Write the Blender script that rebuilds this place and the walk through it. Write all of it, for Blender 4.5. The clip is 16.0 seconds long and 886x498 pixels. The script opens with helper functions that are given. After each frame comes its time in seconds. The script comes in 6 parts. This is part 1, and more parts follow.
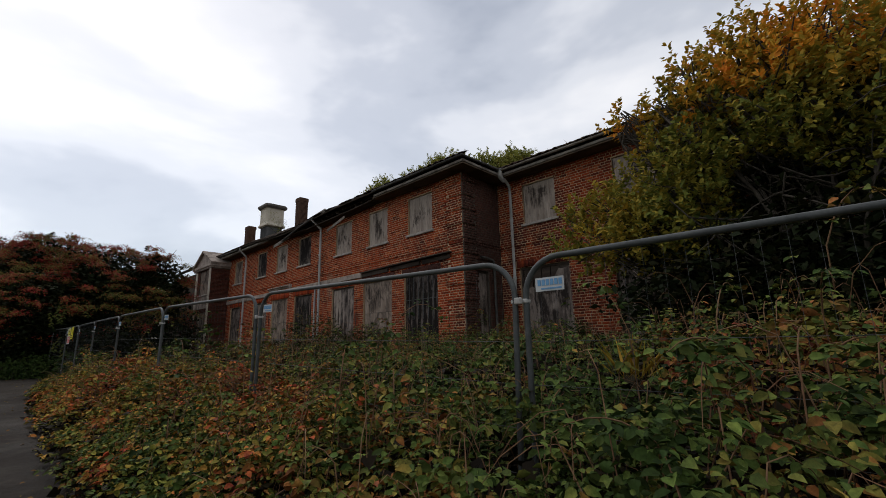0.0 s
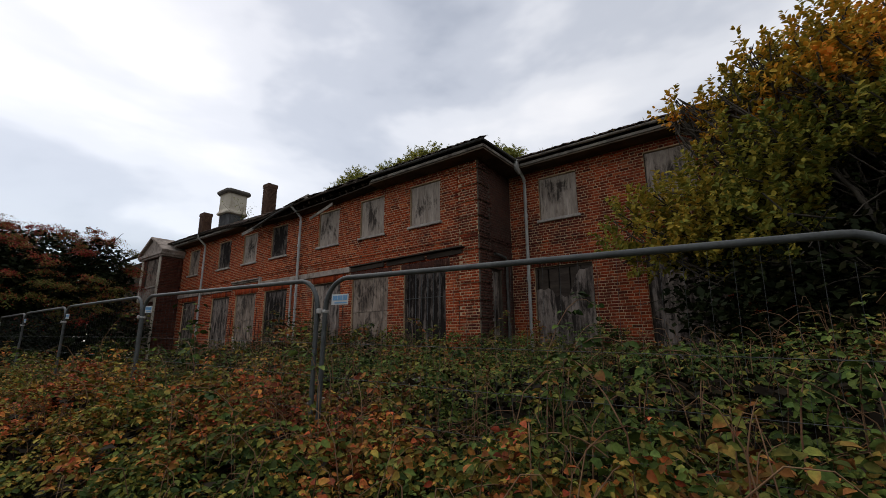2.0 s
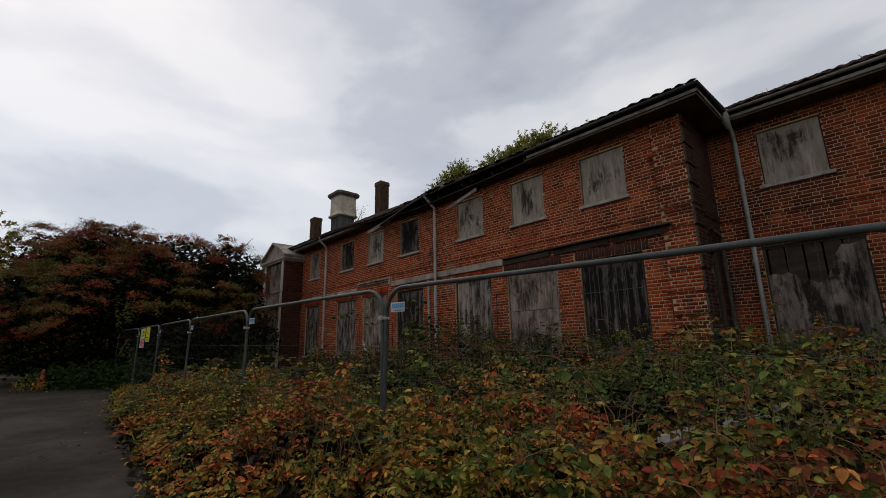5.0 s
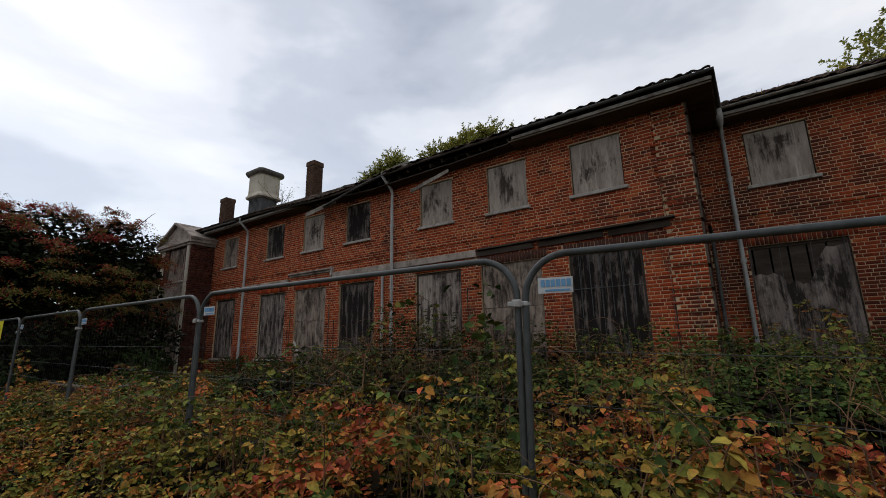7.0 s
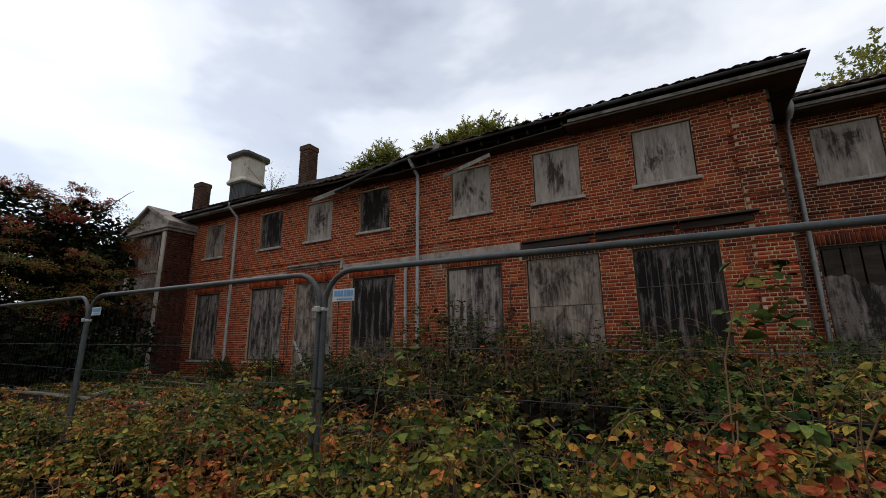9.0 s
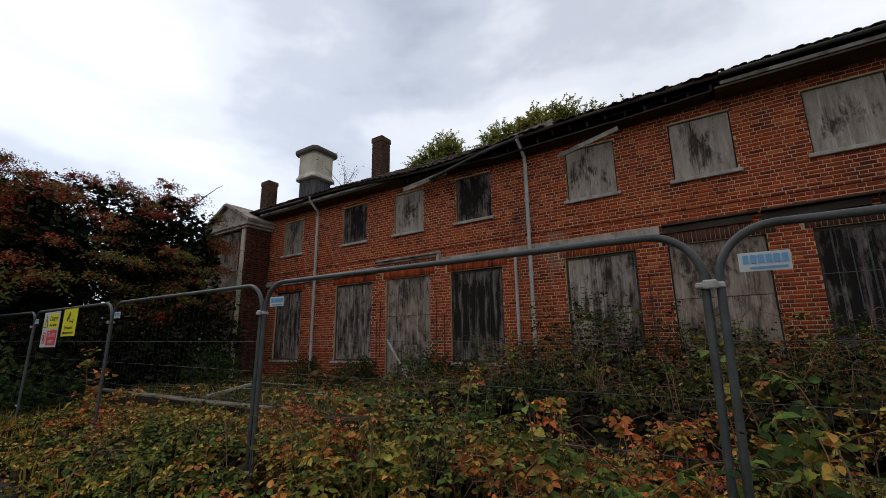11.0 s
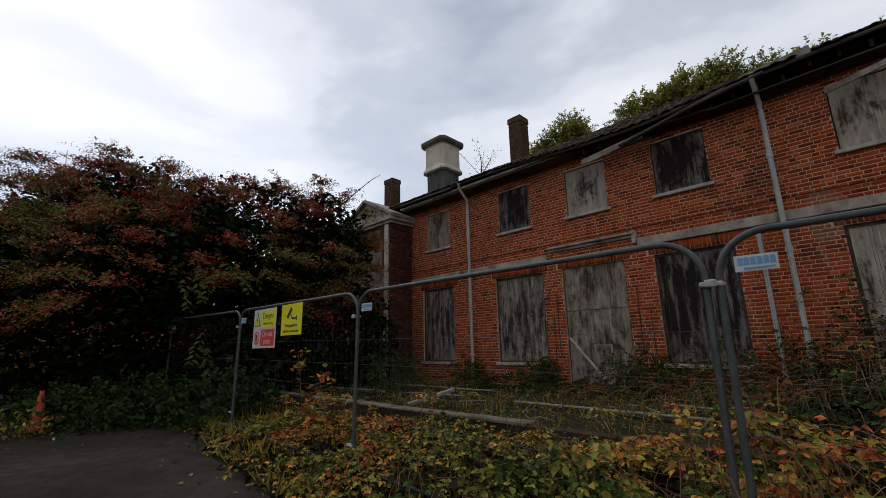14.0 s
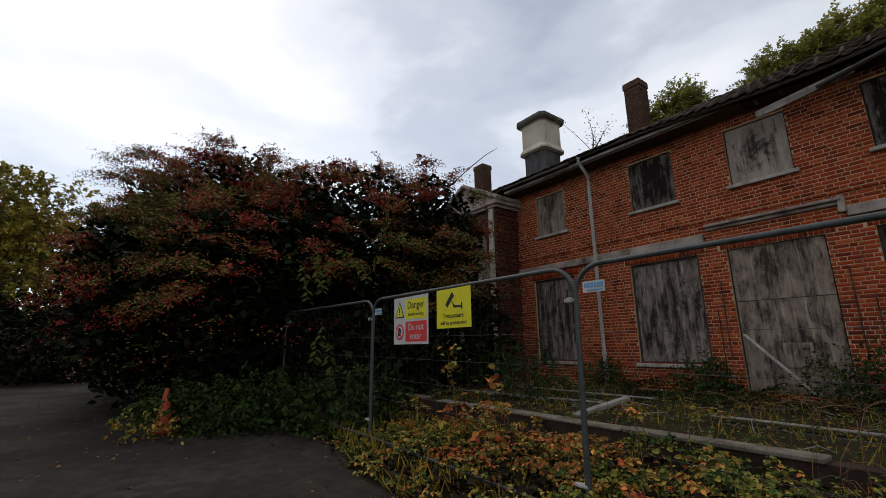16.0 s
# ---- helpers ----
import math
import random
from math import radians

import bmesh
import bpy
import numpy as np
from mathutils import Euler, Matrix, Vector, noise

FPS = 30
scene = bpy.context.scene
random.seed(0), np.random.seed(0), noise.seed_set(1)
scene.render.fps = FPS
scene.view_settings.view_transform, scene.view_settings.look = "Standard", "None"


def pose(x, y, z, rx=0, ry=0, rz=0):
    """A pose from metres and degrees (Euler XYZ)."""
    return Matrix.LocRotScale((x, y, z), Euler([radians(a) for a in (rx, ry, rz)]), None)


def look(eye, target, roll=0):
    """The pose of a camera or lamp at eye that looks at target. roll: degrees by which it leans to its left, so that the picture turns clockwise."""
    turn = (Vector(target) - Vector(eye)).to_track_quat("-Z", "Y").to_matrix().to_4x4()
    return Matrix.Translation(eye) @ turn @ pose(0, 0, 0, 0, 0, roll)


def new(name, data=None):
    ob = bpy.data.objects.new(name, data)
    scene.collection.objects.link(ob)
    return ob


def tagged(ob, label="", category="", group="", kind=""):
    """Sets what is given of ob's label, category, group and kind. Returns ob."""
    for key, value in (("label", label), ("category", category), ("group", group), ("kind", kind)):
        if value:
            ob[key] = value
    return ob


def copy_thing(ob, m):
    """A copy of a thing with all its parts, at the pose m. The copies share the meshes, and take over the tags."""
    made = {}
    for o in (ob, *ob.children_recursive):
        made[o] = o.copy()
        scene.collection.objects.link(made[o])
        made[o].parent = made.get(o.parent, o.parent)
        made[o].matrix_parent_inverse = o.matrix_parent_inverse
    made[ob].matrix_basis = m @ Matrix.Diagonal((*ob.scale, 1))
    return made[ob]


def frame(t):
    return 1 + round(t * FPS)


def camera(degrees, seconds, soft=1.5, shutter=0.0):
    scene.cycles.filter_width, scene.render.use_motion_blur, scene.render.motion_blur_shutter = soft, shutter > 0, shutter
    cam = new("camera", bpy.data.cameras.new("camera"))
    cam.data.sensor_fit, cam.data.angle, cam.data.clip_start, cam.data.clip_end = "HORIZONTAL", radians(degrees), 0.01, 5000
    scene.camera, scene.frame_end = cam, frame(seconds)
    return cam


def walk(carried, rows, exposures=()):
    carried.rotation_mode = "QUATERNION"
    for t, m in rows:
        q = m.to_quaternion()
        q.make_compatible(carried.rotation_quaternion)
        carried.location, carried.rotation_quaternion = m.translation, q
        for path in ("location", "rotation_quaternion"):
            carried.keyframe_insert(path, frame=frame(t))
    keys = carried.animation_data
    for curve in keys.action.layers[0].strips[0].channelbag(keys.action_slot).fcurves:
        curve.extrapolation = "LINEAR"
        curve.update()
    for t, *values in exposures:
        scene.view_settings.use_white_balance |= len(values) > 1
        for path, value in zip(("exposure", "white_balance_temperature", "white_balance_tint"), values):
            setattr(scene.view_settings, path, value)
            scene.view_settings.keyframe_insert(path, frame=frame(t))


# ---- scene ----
cam = camera(92.1, 16.0, soft=0.9)
METRES, EYE, TILT, LEAN, TURN = 17.1, 1.40, 0.55, 0.57, -46.0
ROWS = [
    (0.0, 0.0, 0.0, 0.0, 0.18, 11.66, 0.89),
    (0.5, -0.022, 0.0234, 0.0034, -3.79, 11.89, 0.51),
    (1.0, -0.0463, 0.0402, 0.003, -6.74, 11.88, 0.12),
    (1.5, -0.0667, 0.061, 0.0022, -8.31, 12.01, 0.57),
    (2.0, -0.0929, 0.0818, 0.0025, -6.66, 11.94, -0.26),
    (2.5, -0.1192, 0.0965, 0.0034, 1.69, 12.04, 0.0),
    (3.0, -0.1416, 0.1169, 0.0057, 9.67, 12.28, 0.41),
    (3.5, -0.1681, 0.1348, 0.0053, 11.6, 12.24, 0.58),
    (4.0, -0.19, 0.1582, 0.0042, 7.89, 12.0, 0.67),
    (4.5, -0.2125, 0.1796, 0.0049, 5.52, 12.07, 0.55),
    (7.0, -0.3286, 0.297, 0.0066, -9.19, 11.97, 0.39),
    (7.5, -0.3519, 0.3187, 0.0054, -12.9, 12.17, 0.17),
    (8.0, -0.3767, 0.3442, 0.0056, -15.79, 11.97, 0.15),
    (8.5, -0.4041, 0.3636, 0.0049, -16.04, 12.51, -0.11),
    (9.0, -0.4265, 0.3866, 0.0054, -14.82, 12.24, -0.16),
    (11.5, -0.5489, 0.4888, 0.0025, -6.36, 12.29, 0.21),
    (12.0, -0.5739, 0.5062, 0.0007, 2.99, 12.35, 0.08),
    (12.5, -0.5935, 0.5214, 0.0001, 5.1, 12.67, 0.6),
    (13.0, -0.6184, 0.5391, 0.0043, 4.51, 12.58, 0.26),
    (13.5, -0.6422, 0.5546, 0.0029, 5.92, 12.36, 0.5),
    (14.0, -0.6626, 0.5752, 0.0004, 0.63, 12.43, 0.63),
    (14.5, -0.6893, 0.5911, 0.0021, 2.24, 12.16, -0.22),
    (15.0, -0.7101, 0.6049, 0.0028, 6.13, 12.35, 0.48),
    (15.5, -0.7281, 0.632, 0.0028, 6.35, 12.03, 0.65),
    (16.0, -0.7491, 0.6516, -0.0, 9.4, 12.16, 0.27),
]
EXPOSURES = [(0.0, -0.1, 6750, 11), (1.5, -0.06, 6750, 11), (2.5, -0.1, 6850, 11.5), (3.5, -0.44, 6950, 11.5), (4.2, -0.48, 6900, 11.5), (4.7, -0.42, 6900, 11.5), (7.0, -0.1, 6650, 10.5), (9.0, 0.06, 6550, 10), (11.5, 0.0, 6600, 10), (12.5, -0.1, 6600, 10), (13.5, -0.14, 6600, 10), (16.0, -0.1, 6600, 10)]
walk(cam, [(t, pose(0, 0, EYE, TILT, LEAN, TURN) @ pose(METRES * x, METRES * y, METRES * z, 90 + pitch, roll, yaw)) for t, x, y, z, yaw, pitch, roll in ROWS], EXPOSURES)

# ---- light ----
SUN_AZ, SUN_EL = radians(-10), radians(52)
world = bpy.data.worlds.new("overcast")
scene.world = world
world.use_nodes = True
wt = world.node_tree
for n in list(wt.nodes):
    wt.nodes.remove(n)


def wnode(kind, **kw):
    n = wt.nodes.new(kind)
    for k, v in kw.items():
        if k in n.inputs:
            n.inputs[k].default_value = v
    return n


w_out = wnode("ShaderNodeOutputWorld")
w_sky = wnode("ShaderNodeTexSky")
w_sky.sky_type, w_sky.sun_disc, w_sky.sun_elevation, w_sky.sun_rotation = "NISHITA", False, SUN_EL, SUN_AZ
w_tc = wnode("ShaderNodeTexCoord")
w_map = wnode("ShaderNodeMapping")
w_map.inputs["Location"].default_value = (3.1, 0.6, 0.4)
w_map.inputs["Scale"].default_value = (1.0, 1.0, 2.3)
w_big = wnode("ShaderNodeTexNoise", Scale=1.75, Detail=5.0, Roughness=0.5, Distortion=0.2)
w_ramp = wnode("ShaderNodeValToRGB")
w_ramp.color_ramp.interpolation = "EASE"
for pos, col in ((0.33, (0.40, 0.43, 0.48, 1)), (0.47, (0.60, 0.63, 0.68, 1)), (0.57, (0.83, 0.85, 0.88, 1)), (0.7, (1.02, 1.02, 1.02, 1))):
    e = w_ramp.color_ramp.elements.new(pos)
    e.color = col
w_ramp.color_ramp.elements.remove(w_ramp.color_ramp.elements[0])
w_ramp.color_ramp.elements.remove(w_ramp.color_ramp.elements[-1])
w_bg1 = wnode("ShaderNodeBackground", Strength=0.05)
w_bg2 = wnode("ShaderNodeBackground", Strength=0.85)
w_add = wnode("ShaderNodeAddShader")
wt.links.new(w_tc.outputs["Generated"], w_map.inputs["Vector"])
wt.links.new(w_map.outputs["Vector"], w_big.inputs["Vector"])
wt.links.new(w_big.outputs["Fac"], w_ramp.inputs["Fac"])
wt.links.new(w_ramp.outputs["Color"], w_bg2.inputs["Color"])
wt.links.new(w_sky.outputs["Color"], w_bg1.inputs["Color"])
wt.links.new(w_bg1.outputs["Background"], w_add.inputs[0])
wt.links.new(w_bg2.outputs["Background"], w_add.inputs[1])
wt.links.new(w_add.outputs["Shader"], w_out.inputs["Surface"])

sun_data = bpy.data.lights.new("sun", "SUN")
sun_data.energy, sun_data.angle, sun_data.color = 0.5, radians(40), (1.0, 0.97, 0.93)
sun = new("sun", sun_data)
sun.matrix_world = look((0, 0, 60), (8, -45, 0))


# ---- materials ----
class Mat:
    """A node material with short calls for its pieces."""

    def __init__(self, name, rough=0.8, metal=0.0, spec=0.3):
        self.m = bpy.data.materials.new(name)
        self.m.use_nodes = True
        self.t = self.m.node_tree
        self.b = self.t.nodes["Principled BSDF"]
        self.b.inputs["Roughness"].default_value = rough
        self.b.inputs["Metallic"].default_value = metal
        self.b.inputs["Specular IOR Level"].default_value = spec
        self.tc = self.t.nodes.new("ShaderNodeTexCoord")
        self.src = self.tc.outputs["Object"]

    def n(self, kind, **kw):
        node = self.t.nodes.new(kind)
        for k, v in kw.items():
            node.inputs[k].default_value = v
        return node

    def link(self, a, b):
        self.t.links.new(a, b)

    def coords(self, scale=(1, 1, 1), shift=None):
        mp = self.n("ShaderNodeMapping")
        mp.inputs["Scale"].default_value = scale
        self.link(self.src, mp.inputs["Vector"])
        if shift is not None:
            mul = self.n("ShaderNodeVectorMath")
            mul.operation = "SCALE"
            mul.inputs[0].default_value = (31.0, 17.0, 23.0)
            self.link(shift, mul.inputs["Scale"])
            self.link(mul.outputs["Vector"], mp.inputs["Location"])
        return mp.outputs["Vector"]

    def noise(self, size=5.0, detail=4.0, rough=0.55, vec=None, distort=0.0):
        node = self.n("ShaderNodeTexNoise", Scale=size, Detail=detail, Roughness=rough, Distortion=distort)
        self.link(vec if vec is not None else self.coords(), node.inputs["Vector"])
        return node.outputs["Fac"]

    def ramp(self, fac, stops, kind="LINEAR"):
        node = self.n("ShaderNodeValToRGB")
        cr = node.color_ramp
        cr.interpolation = kind
        while len(cr.elements) < len(stops):
            cr.elements.new(0.5)
        for e, (p, c) in zip(cr.elements, stops):
            e.position = p
            e.color = (c, c, c, 1) if isinstance(c, (int, float)) else (*c, 1)
        self.link(fac, node.inputs["Fac"])
        return node.outputs["Color"]

    def mix(self, fac, a, b, mode="MIX"):
        node = self.n("ShaderNodeMix")
        node.data_type, node.blend_type = "RGBA", mode
        for sock, v in ((node.inputs[0], fac), (node.inputs[6], a), (node.inputs[7], b)):
            if isinstance(v, (int, float)):
                sock.default_value = v
            elif isinstance(v, tuple):
                sock.default_value = (*v, 1)
            else:
                self.link(v, sock)
        return node.outputs[2]

    def maths(self, op, a, b):
        node = self.n("ShaderNodeMath")
        node.operation = op
        for sock, v in ((node.inputs[0], a), (node.inputs[1], b)):
            if isinstance(v, (int, float)):
                sock.default_value = v
            else:
                self.link(v, sock)
        return node.outputs[0]

    def island(self):
        return self.n("ShaderNodeNewGeometry").outputs["Random Per Island"]

    def each(self):
        return self.n("ShaderNodeObjectInfo").outputs["Random"]

    def done(self, color, bump=None, strength=0.3, dist=0.01, rough=None):
        if isinstance(color, tuple):
            self.b.inputs["Base Color"].default_value = (*color, 1)
        else:
            self.link(color, self.b.inputs["Base Color"])
        if bump is not None:
            bn = self.n("ShaderNodeBump", Strength=strength, Distance=dist)
            self.link(bump, bn.inputs["Height"])
            self.link(bn.outputs["Normal"], self.b.inputs["Normal"])
        if rough is not None:
            self.link(rough, self.b.inputs["Roughness"])
        return self.m


def brick_material(name, single, dull=0.0):
    m = Mat(name, 0.95, spec=0.05)
    m.src = m.n("ShaderNodeNewGeometry").outputs["Position"]
    r = m.each() if single else m.island()
    base = m.ramp(r, [(0.0, (0.12, 0.022, 0.011)), (0.08, (0.21, 0.034, 0.014)), (0.5, (0.29, 0.046, 0.016)), (0.9, (0.36, 0.064, 0.021)), (1.0, (0.42, 0.105, 0.034))])
    grain = m.noise(60, 4)
    base = m.mix(0.55, base, m.ramp(grain, [(0.3, 0.4), (0.7, 1.35)]), "MULTIPLY")
    stain = m.noise(0.6, 7, 0.7)
    sep = m.n("ShaderNodeSeparateXYZ")
    m.link(m.src, sep.inputs[0])
    south = m.n("ShaderNodeClamp", Min=-0.1, Max=0.085)
    m.link(m.maths("MULTIPLY", m.maths("SUBTRACT", 13.0, sep.outputs[1]), 0.011), south.inputs[0])
    stain = m.maths("ADD", m.maths("ADD", stain, south.outputs[0]), m.maths("MULTIPLY", m.maths("SUBTRACT", r, 0.5), -0.07))
    base = m.mix(m.ramp(stain, [(0.47, 0.0), (0.68, 0.85)]), base, (0.05, 0.02, 0.017))
    streak = m.noise(1.5, 6, 0.7, m.coords((1, 1, 0.28)))
    base = m.mix(m.ramp(streak, [(0.56, 0.0), (0.74, 0.55)]), base, (0.06, 0.018, 0.01))
    bloom = m.noise(1.1, 6, 0.7, m.coords((1, 1, 0.6)))
    base = m.mix(m.ramp(bloom, [(0.64, 0.0), (0.8, 0.22)]), base, (0.42, 0.26, 0.14))
    # a leak beside the middle downpipe has bleached the wall there
    off = m.maths("ABSOLUTE", m.maths("SUBTRACT", sep.outputs[1], 15.3), 0.0)
    wash = m.maths("ADD", off, m.maths("MULTIPLY", m.noise(0.9, 4, 0.55), 2.4))
    base = m.mix(m.ramp(wash, [(0.9, 0.62), (1.75, 0.0)]), base, (0.2, 0.105, 0.07))
    # dull blends every brick towards one dark brown
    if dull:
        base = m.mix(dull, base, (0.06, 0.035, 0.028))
    return m.done(base, grain, 0.5, 0.004)


BRICK, BRICK_ONE = brick_material("brick", False), brick_material("single_brick", True)
# first copy: soot and shade of the return wall put into the colour
BRICK_SOOT_SHADE, BRICK_DULL = brick_material("soot_and_shade_brick", False, 0.88), brick_material("dull_brown_brick", False, 0.8)


def plain(name, stops, size=8.0, stretch=(1, 1, 1), rough=0.85, metal=0.0, bump=0.3, blot=None, spec=0.1, fine=60.0, shift=False):
    m = Mat(name, rough, metal, spec)
    sh = m.each() if shift else None
    col = m.ramp(m.noise(size, 6, 0.6, m.coords(stretch, sh)), stops)
    grain = m.noise(fine, 3, 0.5, m.coords(stretch, sh))
    col = m.mix(0.35, col, m.ramp(grain, [(0.3, 0.55), (0.7, 1.2)]), "MULTIPLY")
    if blot:
        size2, lo, hi, c, amount = blot
        col = m.mix(m.ramp(m.noise(size2, 5, 0.65, m.coords((1, 1, 0.7), sh)), [(lo, 0.0), (hi, amount)]), col, c)
    return m.done(col, grain, bump, 0.004)


# darker mortar; on the return wall part of the shade is in it
MORTAR_DARK = plain("dark_mortar", [(0.3, (0.05, 0.04, 0.03)), (0.7, (0.11, 0.085, 0.065))], 3, rough=0.95)
MORTAR = plain("mortar", [(0.3, (0.36, 0.235, 0.135)), (0.7, (0.55, 0.385, 0.235))], 3, rough=0.95, blot=(0.55, 0.54, 0.74, (0.1, 0.066, 0.05), 0.6))
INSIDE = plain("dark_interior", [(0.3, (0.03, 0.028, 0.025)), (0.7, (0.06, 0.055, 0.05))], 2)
SILL = plain("sill_paint", [(0.3, (0.27, 0.239, 0.198)), (0.7, (0.468, 0.426, 0.374))], 5, rough=0.85, blot=(6, 0.5, 0.75, (0.146, 0.114, 0.0884), 0.8))
BAND = plain("weathered_band", [(0.3, (0.235, 0.19, 0.158)), (0.7, (0.43, 0.36, 0.305))], 3, rough=0.85, blot=(2.5, 0.48, 0.7, (0.0805, 0.0563, 0.0403), 0.9))
DARKWOOD = plain("rotten_wood", [(0.3, (0.03, 0.022, 0.018)), (0.7, (0.085, 0.065, 0.05))], 6, (1, 0.2, 1), rough=0.9)
SOFFIT = plain("stained_soffit", [(0.3, (0.06, 0.043, 0.03)), (0.7, (0.15, 0.11, 0.075))], 3, (1, 0.3, 1), rough=0.9, blot=(1.2, 0.45, 0.65, (0.0571, 0.0393, 0.03), 0.9))
FASCIA = plain("peeling_fascia", [(0.3, (0.162, 0.138, 0.113)), (0.7, (0.324, 0.292, 0.243))], 5, (1, 0.25, 1), rough=0.85, blot=(3, 0.45, 0.7, (0.0567, 0.0405, 0.0324), 0.9))
PIPE = plain("old_grey_paint", [(0.3, (0.284, 0.273, 0.252)), (0.7, (0.441, 0.43, 0.399))], 4, (1, 1, 0.4), rough=0.6, blot=(5, 0.58, 0.75, (0.147, 0.084, 0.0525), 0.8))
GUTTER = plain("dull_gutter", [(0.3, (0.0525, 0.0499, 0.0446)), (0.7, (0.115, 0.11, 0.0998))], 4, (1, 0.4, 1), rough=0.6)
RENDER = plain("cream_render", [(0.3, (0.45, 0.391, 0.304)), (0.7, (0.606, 0.547, 0.44))], 2, rough=0.85, blot=(2.2, 0.55, 0.75, (0.254, 0.196, 0.137), 0.8))
LEAD = plain("dark_lead", [(0.3, (0.048, 0.048, 0.048)), (0.7, (0.136, 0.132, 0.128))], 3, (1, 1, 0.4), rough=0.6)
CHIMNEY = plain("sooty_brick", [(0.3, (0.056, 0.032, 0.0224)), (0.7, (0.12, 0.068, 0.044))], 5, rough=0.95)
STEEL = plain("galvanised_steel", [(0.3, (0.0379, 0.0414, 0.0393)), (0.7, (0.0755, 0.0784, 0.0734))], 9, rough=0.5, metal=0.15, bump=0.1, blot=(4, 0.58, 0.75, (0.0303, 0.0252, 0.0172), 0.6), spec=0.35)
WIRE = plain("dull_wire", [(0.3, (0.0576, 0.06, 0.06)), (0.7, (0.106, 0.108, 0.106))], 9, rough=0.55, metal=0.5, bump=0.0)
CONCRETE = plain("mossy_concrete", [(0.3, (0.139, 0.111, 0.0857)), (0.7, (0.25, 0.208, 0.165))], 3, rough=0.92, blot=(2, 0.5, 0.7, (0.0486, 0.049, 0.0215), 0.8))
CAPSTONE = plain("sooty_stone", [(0.3, (0.09, 0.078, 0.066)), (0.7, (0.17, 0.15, 0.128))], 4, rough=0.92, blot=(3, 0.5, 0.7, (0.05, 0.042, 0.035), 0.7))
OLDBRICK = plain("damp_low_wall", [(0.3, (0.025, 0.0175, 0.013)), (0.7, (0.065, 0.04, 0.0275))], 4, rough=0.95)
PLANK = plain("bleached_timber", [(0.3, (0.177, 0.155, 0.135)), (0.7, (0.312, 0.284, 0.248))], 7, (0.3, 1, 1), rough=0.85, blot=(4, 0.5, 0.7, (0.0851, 0.0709, 0.0567), 0.7))
BARK = plain("bark", [(0.3, (0.035, 0.028, 0.022)), (0.7, (0.1, 0.085, 0.065))], 12, (1, 1, 0.3), rough=0.95, bump=0.6)
CANE = plain("dry_cane", [(0.3, (0.0915, 0.039, 0.0211)), (0.7, (0.243, 0.149, 0.0797))], 3, rough=0.8, bump=0.0)


def board_material(name, dark, pale, run, amount, lo, hi, centre):
    """Weathered ply or planks: streaked grain, mould that spreads from the middle, and pale runs."""
    m = Mat(name, 0.9, spec=0.1)
    sh = m.each()
    grain = m.noise(7, 6, 0.65, m.coords((1, 1, 0.22), sh), 0.3)
    col = m.mix(m.ramp(grain, [(0.3, 0.0), (0.72, 1.0)]), dark, pale)
    white = m.noise(6, 5, 0.6, m.coords((1, 2.6, 0.1), sh))
    col = m.mix(m.ramp(white, [(0.58, 0.0), (0.7, 0.6)]), col, tuple(min(1.0, 1.35 * v) for v in pale))
    sep = m.n("ShaderNodeSeparateXYZ")
    m.link(m.tc.outputs["Generated"], sep.inputs[0])
    across = m.maths("ABSOLUTE", m.maths("SUBTRACT", sep.outputs[1], 0.5), 0.0)
    along = m.maths("ABSOLUTE", m.maths("SUBTRACT", sep.outputs[2], 0.56), 0.0)
    edge = m.maths("MAXIMUM", across, along)
    blot = m.maths("MULTIPLY", m.noise(1.9, 7, 0.7, m.coords((1, 1.5, 0.8), sh), 0.5), 0.62)
    runs = m.maths("MULTIPLY", m.noise(8, 6, 0.7, m.coords((1, 1.6, 0.16), sh), 0.2), 0.38)
    f = m.maths("ADD", m.maths("ADD", blot, runs), m.maths("MULTIPLY", m.maths("SUBTRACT", 0.3, edge), centre))
    col = m.mix(m.ramp(f, [(lo, 0.0), (hi, amount)]), col, run)
    fine = m.noise(70, 3, 0.5, m.coords((1, 1, 0.1), sh))
    col = m.mix(0.35, col, m.ramp(fine, [(0.3, 0.55), (0.7, 1.2)]), "MULTIPLY")
    return m.done(col, grain, 0.4, 0.006)


PLY = board_material("grey_ply", (0.21, 0.166, 0.134), (0.42, 0.348, 0.286), (0.03, 0.022, 0.018), 0.92, 0.49, 0.59, 0.3)
PLY_DARK = board_material("stained_ply", (0.072, 0.054, 0.046), (0.21, 0.174, 0.15), (0.0125, 0.0095, 0.008), 0.97, 0.39, 0.5, 0.3)
PLY_WARM = board_material("brown_ply", (0.16, 0.118, 0.09), (0.34, 0.265, 0.208), (0.024, 0.018, 0.015), 0.92, 0.46, 0.58, 0.15)
PLANKS = board_material("grey_planks", (0.11, 0.084, 0.07), (0.35, 0.286, 0.242), (0.0185, 0.0142, 0.012), 0.94, 0.44, 0.56, 0.12)


def tile_material(name, single):
    m = Mat(name, 0.9, spec=0.2)
    r = m.each() if single else m.island()
    col = m.ramp(r, [(0.0, (0.03, 0.022, 0.018)), (0.5, (0.058, 0.038, 0.029)), (1.0, (0.105, 0.06, 0.042))])
    moss = m.noise(2.2, 5, 0.65)
    col = m.mix(m.ramp(moss, [(0.5, 0.0), (0.66, 0.8)]), col, (0.045, 0.048, 0.017))
    return m.done(col, m.noise(40, 3), 0.5, 0.005)


TILE, TILE_ONE = tile_material("clay_tile", False), tile_material("single_tile", True)


